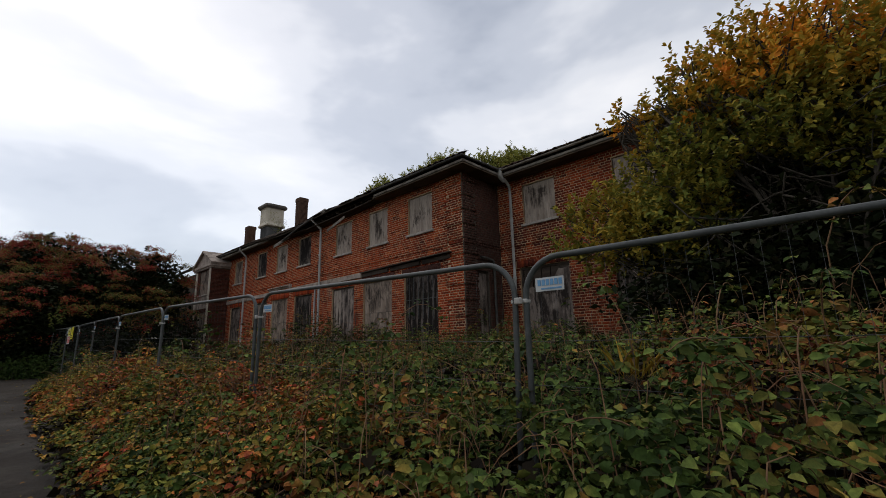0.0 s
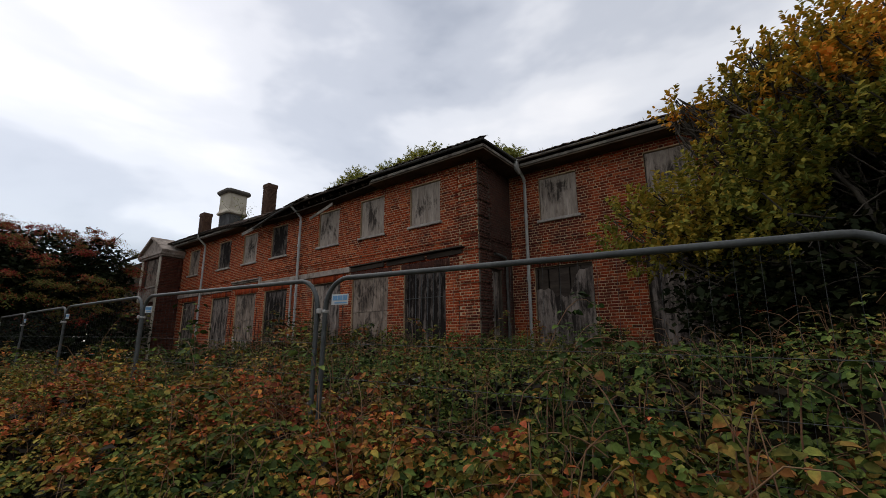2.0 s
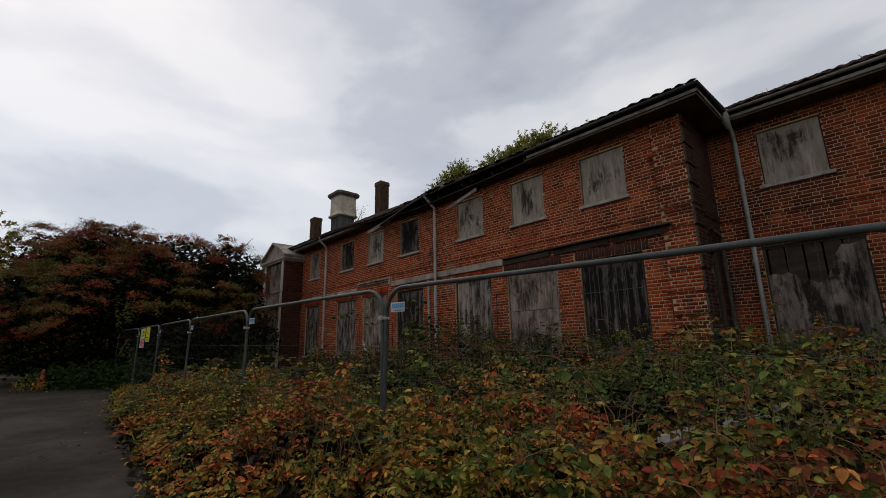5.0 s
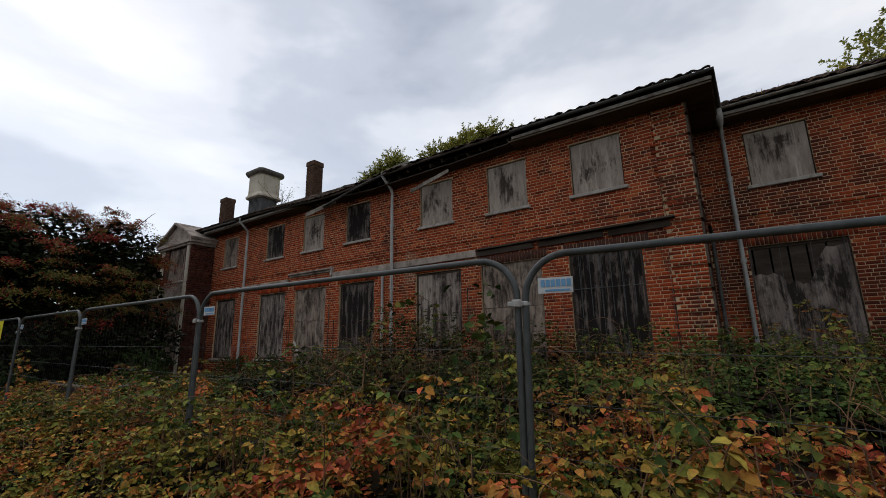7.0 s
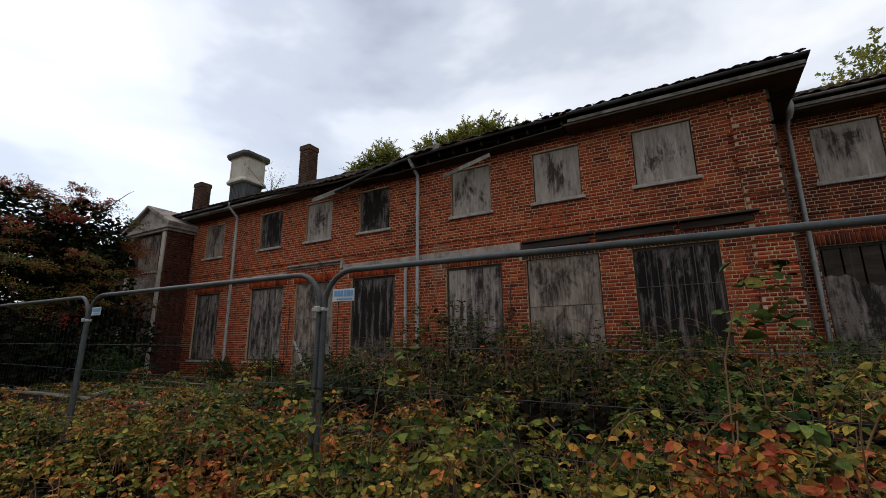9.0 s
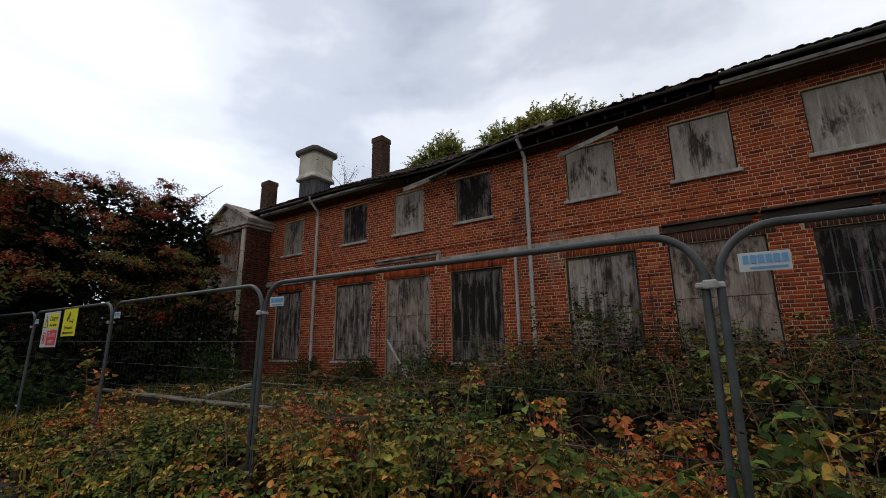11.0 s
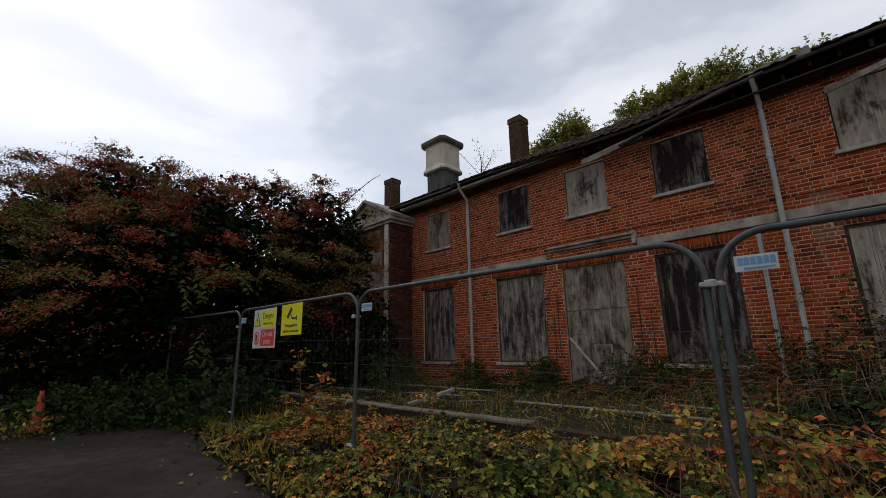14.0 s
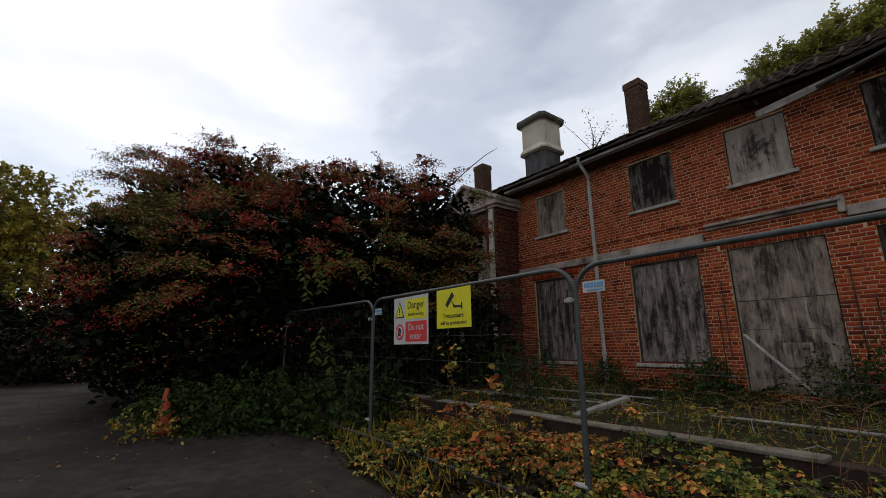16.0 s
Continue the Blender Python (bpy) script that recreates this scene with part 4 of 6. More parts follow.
# turret and chimneys
def turret(cx, cy):
    def ring(s, z, ch=0.22):
        s, z = s * 0.81, z - 0.12
        c = s * ch
        return [(cx + a, cy + b, z) for a, b in ((-s, -s + c), (-s + c, -s), (s - c, -s), (s, -s + c), (s, s - c), (s - c, s), (-s + c, s), (-s, s - c))]

    def stack(levels):
        bm = bmesh.new()
        rings = [[bm.verts.new(p) for p in ring(s, z)] for s, z in levels]
        for r0, r1 in zip(rings[:-1], rings[1:]):
            for i in range(8):
                j = (i + 1) % 8
                bm.faces.new((r0[i], r0[j], r1[j], r1[i]))
        bm.faces.new(rings[-1]), bm.faces.new(rings[0][::-1])
        return bm
    base = part("turret_base", stack([(0.66, 7.6), (0.64, 9.12), (0.7, 9.17)]), LEAD, house, "dark weathered timber turret skirt")
    for k in range(-4, 5):
        u = k * 0.105
        part("batten", boxes((cx - 0.545, cx - 0.515, cy + u - 0.012, cy + u + 0.012, 7.6, 9.03), bevel=0.003), LEAD, base)
        part("batten", boxes((cx + u - 0.012, cx + u + 0.012, cy - 0.545, cy - 0.515, 7.6, 9.03), bevel=0.003), LEAD, base)
    body = part("turret", stack([(0.7, 9.17), (0.84, 9.22), (0.84, 9.3), (0.78, 9.36), (0.735, 9.46), (0.725, 10.38), (0.78, 10.42)]), RENDER, house, "cream rendered roof turret")
    for k in (-1, 1):
        part("panel_moulding", boxes((cx - 0.606, cx - 0.582, cy + k * 0.37 - 0.03, cy + k * 0.37 + 0.03, 9.4, 10.24), bevel=0.006), RENDER, body)
        part("panel_moulding", boxes((cx + k * 0.37 - 0.03, cx + k * 0.37 + 0.03, cy - 0.606, cy - 0.582, 9.4, 10.24), bevel=0.006), RENDER, body)
    part("turret_cap", stack([(0.78, 10.42), (0.86, 10.46), (0.93, 10.54), (0.93, 10.64), (0.88, 10.69), (0.3, 10.84)]), CAPSTONE, house, "grey moulded turret cap")


turret(11.95, 27.35)


def chimney(cx, cy, sx, sy, z0, z1):
    rowsx = brick_rows(cy - sy, cy + sy, z0, z1 - 0.24, [])
    core = part("chimney", boxes((cx - sx, cx + sx, cy - sy, cy + sy, z0, z1 - 0.22), (cx - sx - 0.028, cx + sx + 0.028, cy - sy - 0.028, cy + sy + 0.028, z1 - 0.22, z1 - 0.06), (cx - sx - 0.02, cx + sx + 0.02, cy - sy - 0.02, cy + sy + 0.02, z1 - 0.06, z1)), CHIMNEY, house, "sooty dark brick chimney stack")
    part("chimney_bricks", bricks_mesh("stack", "x", cx - sx, -1, rowsx, lambda u, z: 0.012, CHIMNEY), CHIMNEY, core)
    part("chimney_bricks", bricks_mesh("stack", "y", cy - sy, -1, brick_rows(cx - sx, cx + sx, z0, z1 - 0.24, []), lambda u, z: 0.012, CHIMNEY), CHIMNEY, core)


chimney(11.95, 23.28, 0.26, 0.26, 7.4, 10.1)
chimney(12.0, 30.98, 0.26, 0.3, 7.4, 9.92)

# ---- terrace edge and loose timber ----
low_wall = part("retaining_wall", boxes((3.74, 3.94, -8, 26.2, -0.2, 0.68)), OLDBRICK)
tagged(low_wall, "low damp brick wall along the raised terrace", "wall", kind="structure")
yy = 18.1
while yy < 25.9:
    ln = 0.88
    part("coping", boxes((3.71 + RNG.uniform(-0.012, 0.012), 3.93, yy, yy + ln - 0.012, 0.68, 0.712 + RNG.uniform(-0.004, 0.01)), bevel=0.008), CONCRETE, low_wall)
    yy += ln * (1.0 if RNG.uniform() < 0.85 else 1.5)


def plank(a, b, wide, thick, label, material=PLANK):
    bm = bmesh.new()
    beam(bm, a, b, wide, thick)
    bmesh.ops.bevel(bm, geom=list(bm.edges), offset=0.006, segments=1, affect="EDGES")
    ob = part("timber_plank", bm, material)
    return tagged(ob, label, "plank", "loose planks on the terrace")


plank((FX - 0.35, 19.2, 0.62), (FX - 0.02, 20.35, 1.78), 0.07, 0.035, "pale plank leaning on the boarded doorway", SILL)
for (x0, yA), (x1, yB), w in (((5.6, 25.2), (5.9, 21.0), 0.14), ((7.2, 25.4), (7.0, 21.2), 0.14), ((5.9, 19.8), (5.6, 16.0), 0.14), ((7.0, 17.6), (6.3, 15.6), 0.12)):
    plank((x0, yA, 0.64), (x1, yB, 0.66), 0.75 * w, 0.022, "long weathered plank lying on the terrace")
plank((4.35, 20.95, 0.66), (5.15, 20.6, 0.86), 0.14, 0.05, "short pale board propped on rubble")
plank((7.9, 15.4, 0.66), (8.3, 14.9, 1.22), 0.15, 0.03, "short pale board caught in the brambles")
plank((3.4, 7.0, 0.72), (4.8, 6.2, 0.98), 0.2, 0.05, "grey board sunk in the brambles")

# ---- site fence ----
PANEL, TALL = 3.475, 1.98


def fence_panel():
    """One steel panel along +y from its start, with rounded top corners and a wire mesh."""
    ob = thing("fence_panel", (0, 0, 0), "galvanised steel mesh fence panel with rounded corners", "fence panel", "site fence panels")
    r, rad = 0.0195, 0.24
    path = [(0, 0.02, 0.0), (0, 0.02, TALL - rad)]
    for k in range(1, 9):
        a = math.pi - k * math.pi / 16
        path.append((0, 0.02 + rad + rad * math.cos(a), TALL - rad + rad * math.sin(a)))
    for k in range(0, 9):
        a = math.pi / 2 - k * math.pi / 16
        path.append((0, PANEL - 0.02 - rad + rad * math.cos(a), TALL - rad + rad * math.sin(a)))
    path.append((0, PANEL - 0.02, 0.0))
    vs, fs = [], []
    sides = 10
    for i, p in enumerate(path):
        p = Vector(p)
        d = (Vector(path[min(i + 1, len(path) - 1)]) - Vector(path[max(i - 1, 0)])).normalized()
        u, w = Vector((1, 0, 0)), d.cross(Vector((1, 0, 0)))
        for k in range(sides):
            a = 2 * math.pi * k / sides
            vs.append(tuple(p + r * (math.cos(a) * u + math.sin(a) * w)))
    for i in range(len(path) - 1):
        for k in range(sides):
            k2 = (k + 1) % sides
            fs.append((i * sides + k, i * sides + k2, (i + 1) * sides + k2, (i + 1) * sides + k))
    me = np_mesh("panel_frame", np.array(vs), np.array(fs), STEEL)
    me.polygons.foreach_set("use_smooth", [True] * len(me.polygons))
    part("frame", me, STEEL, ob)
    part("bottom_rail", Tubes().add([(0, 0.03, 0.16), (0, PANEL - 0.03, 0.16)], 0.017, 8).mesh("rail", STEEL), STEEL, ob)
    wires = Tubes()
    n = 33
    for i in range(1, n):
        y = 0.02 + (PANEL - 0.04) * i / n
        wires.add([(0.004, y, 0.16), (0.004, y, TALL - 0.01 if 0.25 < y < PANEL - 0.25 else TALL - 0.12)], 0.0008, 4)
    for z in (0.42, 0.68, 0.94, 1.2, 1.46, 1.72):
        if z in (0.68, 0.94, 1.46) or z == 1.2:
            wires.add([(-0.004, 0.03, z), (-0.004, PANEL - 0.03, z)], 0.0016, 4)
    part("wire_mesh", wires.mesh("wires", WIRE), WIRE, ob, "thin grey welded wires")
    clamp = boxes((-0.028, 0.028, PANEL - 0.04, PANEL + 0.08, 1.7, 1.728), (-0.04, -0.026, PANEL - 0.01, PANEL + 0.05, 1.695, 1.738), bevel=0.006)
    part("clamp", clamp, PIPE, ob, "pale bolted coupling clamp")
    part("clamp", boxes((-0.026, 0.026, PANEL - 0.04, PANEL + 0.08, 0.36, 0.385), bevel=0.006), PIPE, ob, "pale bolted coupling clamp")
    plate = part("maker_plate", boxes((-0.012, -0.008, PANEL - 0.29, PANEL - 0.10, TALL - 0.215, TALL - 0.13)), WHITE, ob, "small white maker's plate with blue band")
    part("lettering", boxes(*[(-0.0155, -0.012, PANEL - 0.28 + k * 0.0285, PANEL - 0.259 + k * 0.0285, TALL - 0.18, TALL - 0.142) for k in range(6)]), BLUE, plate)
    part("lettering", boxes((-0.0155, -0.012, PANEL - 0.275, PANEL - 0.14, TALL - 0.205, TALL - 0.195)), BLUE, plate)
    return ob


JOINTS = [(2.75, -5.42), (2.55, -1.93), (2.335, 1.56), (2.13, 5.08), (1.985, 8.59), (1.93, 12.04), (1.925, 15.58), (1.955, 19.05), (1.97, 22.42), (1.8, 25.87)]
panel = fence_panel()
first = True
for (xa, ya), (xb, yb) in zip(JOINTS[:-1], JOINTS[1:]):
    za, zb = (float(np.interp(q, [-5, 1.56, 5.08, 8.59], [-0.09, -0.075, 0.02, 0.11])) if q < 8.6 else float(slope(q)) for q in (ya, yb))
    turn = math.degrees(math.atan2(-(xb - xa), yb - ya))
    tilt = math.degrees(math.atan2(zb - za, yb - ya))
    mm = pose(xa, ya + (math.hypot(xb - xa, yb - ya) - PANEL) / 2 + 1.7 * math.sin(radians(tilt)), za, tilt, 0.0 if 18 < ya < 20 else 0.5 * math.sin(ya * 2.1), turn)
    if first:
        panel.matrix_basis = mm
        first = False
    else:
        copy_thing(panel, mm)


def words(text, size, at, parent, material, spread=1.0):
    """Lettering on a sign that faces -x: read along -y."""
    cu = bpy.data.curves.new("text", "FONT")
    cu.body, cu.size, cu.extrude, cu.align_x, cu.align_y = text, size, 0.0008, "CENTER", "CENTER"
    tmp = bpy.data.objects.new("text", cu)
    scene.collection.objects.link(tmp)
    dg = bpy.context.evaluated_depsgraph_get()
    me = bpy.data.meshes.new_from_object(tmp.evaluated_get(dg))
    bpy.data.objects.remove(tmp)
    me.transform(Matrix.Translation(at) @ Matrix(((0, 0, -1, 0), (-spread, 0, 0, 0), (0, 1, 0, 0), (0, 0, 0, 1))))
    me.materials.clear()
    me.materials.append(material)
    return part("lettering", me, material, parent)


def prism(points, x0, x1):
    """A flat shape given by (y, z) corners, between two x."""
    bm = bmesh.new()
    a = [bm.verts.new((x0, y, z)) for y, z in points]
    b = [bm.verts.new((x1, y, z)) for y, z in points]
    bm.faces.new(a), bm.faces.new(b[::-1])
    for i in range(len(a)):
        j = (i + 1) % len(a)
        bm.faces.new((a[j], a[i], b[i], b[j]))
    bmesh.ops.recalc_face_normals(bm, faces=bm.faces)
    return bm


SX = 1.938
danger = part("warning_sign", boxes((SX, SX + 0.005, 21.03, 21.80, 1.66, 2.235), bevel=0.001), WHITE)
tagged(danger, "white danger sign with yellow and red panels, hung on the fence", "sign")
p = part("panel", boxes((SX - 0.002, SX, 21.06, 21.52, 1.96, 2.2)), YELLOW, danger, "yellow panel")
words("Danger", 0.125, (SX - 0.003, 21.29, 2.125), p, BLACK)
words("Unsafe building", 0.055, (SX - 0.003, 21.29, 2.015), p, BLACK)
p = part("panel", boxes((SX - 0.002, SX, 21.06, 21.52, 1.69, 1.93)), RED, danger, "red panel")
words("Do not", 0.115, (SX - 0.003, 21.29, 1.86), p, WHITE)
words("enter", 0.115, (SX - 0.003, 21.29, 1.755), p, WHITE)
part("symbol", prism([(21.55, 1.985), (21.77, 1.985), (21.66, 2.19)], SX - 0.002, SX), BLACK, danger, "black-edged warning triangle")
part("symbol", prism([(21.575, 2.0), (21.745, 2.0), (21.66, 2.16)], SX - 0.004, SX - 0.002), YELLOW, danger)
part("symbol", boxes((SX - 0.006, SX - 0.004, 21.65, 21.67, 2.05, 2.11), (SX - 0.006, SX - 0.004, 21.65, 21.67, 2.02, 2.035)), BLACK, danger)
part("symbol", prism([(21.66 + 0.1 * math.cos(k * math.pi / 12), 1.81 + 0.1 * math.sin(k * math.pi / 12)) for k in range(24)], SX - 0.002, SX), RED, danger, "red prohibition ring")
part("symbol", prism([(21.66 + 0.075 * math.cos(k * math.pi / 12), 1.81 + 0.075 * math.sin(k * math.pi / 12)) for k in range(24)], SX - 0.004, SX - 0.002), WHITE, danger)
part("symbol", prism([(21.63, 1.76), (21.69, 1.76), (21.7, 1.84), (21.66, 1.87), (21.62, 1.84)], SX - 0.006, SX - 0.004), BLACK, danger)
part("symbol", prism([(21.60, 1.745), (21.615, 1.735), (21.72, 1.875), (21.705, 1.885)], SX - 0.008, SX - 0.006), RED, danger)
cctv = part("warning_sign", boxes((SX, SX + 0.005, 20.27, 20.86, 1.82, 2.24), bevel=0.001), YELLOW)
tagged(cctv, "yellow camera warning sign with black lettering on the fence", "sign")
part("symbol", prism([(20.70, 2.07), (20.66, 2.04), (20.54, 2.16), (20.58, 2.20)], SX - 0.002, SX), BLACK, cctv, "black camera symbol")
part("symbol", prism([(20.60, 2.1), (20.58, 2.1), (20.55, 2.03), (20.42, 2.03), (20.42, 2.05), (20.53, 2.055)], SX - 0.002, SX), BLACK, cctv)
part("symbol", boxes((SX - 0.002, SX, 20.405, 20.425, 2.01, 2.08)), BLACK, cctv)
words("Trespassers", 0.075, (SX - 0.003, 20.565, 1.95), cctv, BLACK)
words("will be prosecuted", 0.06, (SX - 0.003, 20.565, 1.875), cctv, BLACK)

# ---- traffic cone ----
cone = thing("traffic_cone", (-0.15, 25.45, float(slope(25.4)) + 0.02), "faded orange traffic cone half buried in leaves", "traffic cone")
cz = float(slope(25.4)) + 0.02
bm = bmesh.new()
bmesh.ops.create_cone(bm, cap_ends=True, segments=20, radius1=0.13, radius2=0.03, depth=0.62, matrix=Matrix.Translation((-0.15, 25.45, cz + 0.35)))
part("cone_body", bm, ORANGE, cone)
part("cone_base", boxes((-0.35, 0.05, 25.25, 25.65, cz, cz + 0.04), bevel=0.01), ORANGE, cone)


# ---- planting ----
def top_front(y):
    return lerp_table(y, [(-8, 1.35), (-1, 1.3), (1.5, 1.0), (5, 0.88), (9, 0.84), (12, 0.7), (15.5, 0.58), (18, 0.5), (20.5, 0.36), (22, 0.24), (23.5, 0.16), (27, 0.14)])


def top_back(y):
    return lerp_table(y, [(-8, 1.1), (0, 1.0), (3, 0.75), (6, 0.62), (12, 0.68), (14.5, 0.6), (16, 0.3), (18, 0.12), (27, 0.1)])


def bramble_top(x, y):
    """Height of the thicket over the ground."""
    e = np.clip((x - road_right(y) + 0.1) / 0.9, 0, 1)
    front = top_front(y) * (0.22 + 0.78 * e ** 0.7) + np.where(y < 1.5, 0.3 * np.clip((x - 2) / 1.0, 0, 1) * np.clip((1.5 - y) / 1.5, 0, 1), 0)
    back = top_back(y)
    for cx, cy, h, sx, sy in ((8.3, 13.2, 0.8, 1.1, 1.6), (8.3, 15.0, 0.9, 0.9, 1.1), (8.6, 9.0, 0.5, 0.8, 2.0), (7.2, 14.6, 0.5, 0.8, 1.0), (9.6, 6.4, 0.5, 0.9, 2.0), (8.0, 11.2, 0.4, 1.0, 0.8), (8.5, 17.0, 0.95, 0.55, 1.0), (8.7, 18.9, 0.75, 0.4, 0.7), (8.7, 21.6, 0.4, 0.4, 1.0)):
        back = back + h * np.exp(-((x - cx) / sx) ** 2 - ((y - cy) / sy) ** 2)
    w = np.clip((x - 3.5) / 0.5, 0, 1)
    nz = np.array([noise.noise((a * 0.9, b * 0.9, 4)) + 0.75 * noise.noise((a * 2.6, b * 2.6, 8)) + 0.35 * noise.noise((a * 6.5, b * 6.5, 3)) for a, b in zip(np.ravel(x), np.ravel(y))]).reshape(np.shape(x))
    h = front * (1 - w) + back * w
    h = h * (1 + 0.5 * nz)
    return np.minimum(h, np.where(y < 14, 0.45 + 0.75 * np.clip((x - 0.6) / 1.2, 0, 2), 9.0))


def bramble_points(n, x0, x1, y0, y1, deep=0.3):
    x, y = RNG.uniform(x0, x1, n), RNG.uniform(y0, y1, n)
    keep = (x > road_right(y) + RNG.normal(0, 0.12, n) - 0.02) & ~((x > FX - 0.08) & (y > CORNER)) & (x < WX - 0.08) & (np.abs(x - 3.84) > 0.17) | ((np.abs(x - 3.84) <= 0.17) & (y < 14))
    keep &= (x > road_right(y) - 0.25)
    x, y = x[keep], y[keep]
    h = bramble_top(x, y)
    d = np.abs(RNG.normal(0, deep, len(x)))
    z = ground_z(x, y) + np.maximum(0.03, h * (1 - np.minimum(d, 0.95)))
    return np.stack([x, y, z], -1)


def bramble(name, n, area, material, label, size=(0.055, 0.1), shape=LEAF_FULL, wide=0.95, per=3):
    c = bramble_points(n, *area)
    m = len(c)
    gap = np.array([noise.noise((a * 3.1, b * 3.1, e * 3.1)) for a, b, e in c])
    c = c[gap > RNG.uniform(-0.24, 0.24, m)]
    m = len(c)
    az = RNG.uniform(0, 2 * math.pi, m)
    droop = RNG.uniform(-0.75, 0.15, m)
    up = RNG.normal(size=(m, 3)) * 0.5 + np.array((-0.32, -0.1, 0.85))
    s = size[0] + (size[1] - size[0]) * RNG.uniform(0, 1, m) ** 1.7
    at, way, ups, sz = [], [], [], []
    for k in range(per):
        a = az + (k - (per - 1) / 2) * 1.15
        w = np.stack([np.cos(a), np.sin(a), droop + RNG.uniform(-0.2, 0.2, m)], -1)
        at.append(c + 0.2 * s[:, None] * w), way.append(w), ups.append(up + RNG.normal(size=(m, 3)) * 0.3), sz.append(s * (1.12 if k == per // 2 else 0.9))
    ob = part(name, leaf_mesh(name, material, np.concatenate(at), np.concatenate(way), np.concatenate(ups), np.concatenate(sz), shape, wide), material)
    return tagged(ob, label, "brambles", kind="stuff")


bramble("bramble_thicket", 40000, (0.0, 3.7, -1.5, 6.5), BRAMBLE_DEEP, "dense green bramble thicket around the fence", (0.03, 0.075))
bramble("bramble_thicket", 7000, (0.7, 2.3, 2.5, 7.6), BRAMBLE, "tan and yellow brambles along the edge of the drive", (0.03, 0.07))
bramble("bramble_thicket", 36000, (0.0, 3.7, 7.0, 17), BRAMBLE, "bramble thicket turning orange and red in autumn", (0.03, 0.075))
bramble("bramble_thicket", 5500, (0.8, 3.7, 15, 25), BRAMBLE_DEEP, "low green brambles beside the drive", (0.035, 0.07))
bramble("bramble_thicket", 9500, (0.8, 3.7, 16, 25), BRAMBLE, "low yellowing brambles beside the drive", (0.035, 0.065))
# dark green leaves, coloured darker still for the shade within the mound
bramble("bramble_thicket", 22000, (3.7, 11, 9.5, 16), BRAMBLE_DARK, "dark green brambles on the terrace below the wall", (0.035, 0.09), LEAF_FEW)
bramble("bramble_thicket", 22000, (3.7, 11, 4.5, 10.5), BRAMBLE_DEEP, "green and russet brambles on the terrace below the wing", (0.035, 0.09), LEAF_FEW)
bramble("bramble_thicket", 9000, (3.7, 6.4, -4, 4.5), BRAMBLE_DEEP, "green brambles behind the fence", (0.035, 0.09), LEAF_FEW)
# leaf colour carries the shade under the tree
bramble("bramble_thicket", 12000, (6.2, 11, -4, 5), BRAMBLE_DARK, "brambles coloured dark for the shade under the autumn tree", (0.035, 0.09), LEAF_FEW)
bramble("bramble_thicket", 3500, (3.7, 11, 9.5, 16), BRAMBLE_DEEP, "green bramble shoots on the terrace", (0.035, 0.07), LEAF_FEW)
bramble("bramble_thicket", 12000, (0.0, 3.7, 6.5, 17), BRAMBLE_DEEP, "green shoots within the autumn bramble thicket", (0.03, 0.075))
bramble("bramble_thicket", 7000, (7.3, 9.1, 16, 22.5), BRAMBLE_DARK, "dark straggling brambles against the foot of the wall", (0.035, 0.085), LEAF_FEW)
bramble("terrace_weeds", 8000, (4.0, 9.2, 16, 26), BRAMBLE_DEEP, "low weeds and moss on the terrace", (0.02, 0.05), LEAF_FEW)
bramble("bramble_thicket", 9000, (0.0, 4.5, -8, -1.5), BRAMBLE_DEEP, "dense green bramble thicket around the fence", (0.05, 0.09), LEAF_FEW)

# layer added inside the thicket; its dark colour stands for shade in gaps
def gap_layer(n, area, size):
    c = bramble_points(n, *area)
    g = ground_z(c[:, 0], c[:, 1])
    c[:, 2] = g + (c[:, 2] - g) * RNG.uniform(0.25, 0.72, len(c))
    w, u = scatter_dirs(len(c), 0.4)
    ob = part("dead_leaf_layer", leaf_mesh("gap_layer", GAP_SHADE, c, w, u, RNG.uniform(*size, len(c)), LEAF_FEW, 1.2), GAP_SHADE)
    tagged(ob, "added near-black leaves inside the brambles, for the shade of the gaps", "brambles", kind="stuff")


gap_layer(30000, (0.1, 3.7, -6, 17), (0.08, 0.16))
gap_layer(6000, (0.9, 3.7, 17, 25.5), (0.06, 0.12))
gap_layer(26000, (3.7, 10.9, -4, 16), (0.1, 0.18))
canes = Tubes()
for c in np.concatenate([bramble_points(1500, 0.5, 3.7, -1.5, 18, 0.2), bramble_points(1100, 3.9, 8.8, -1.5, 17, 0.2)]):
    g = float(ground_z(c[0], c[1]))
    a, ln = RNG.uniform(0, 2 * math.pi), RNG.uniform(0.15, 0.55)
    b = c + np.array((math.cos(a) * ln, math.sin(a) * ln, RNG.uniform(-0.25, 0.3)))
    if b[0] < float(road_right(b[1])):
        continue
    mid = (c + b) / 2 + np.array((0, 0, RNG.uniform(0.03, 0.2)))
    q = [c + (b - c) * t + (mid - (c + b) / 2) * 4 * t * (1 - t) for t in (0, 0.25, 0.5, 0.75, 1)]
    q[0][2] = max(g, q[0][2] - 0.2)
    canes.add(q, [0.0034, 0.003, 0.0025, 0.002, 0.0012], 4)
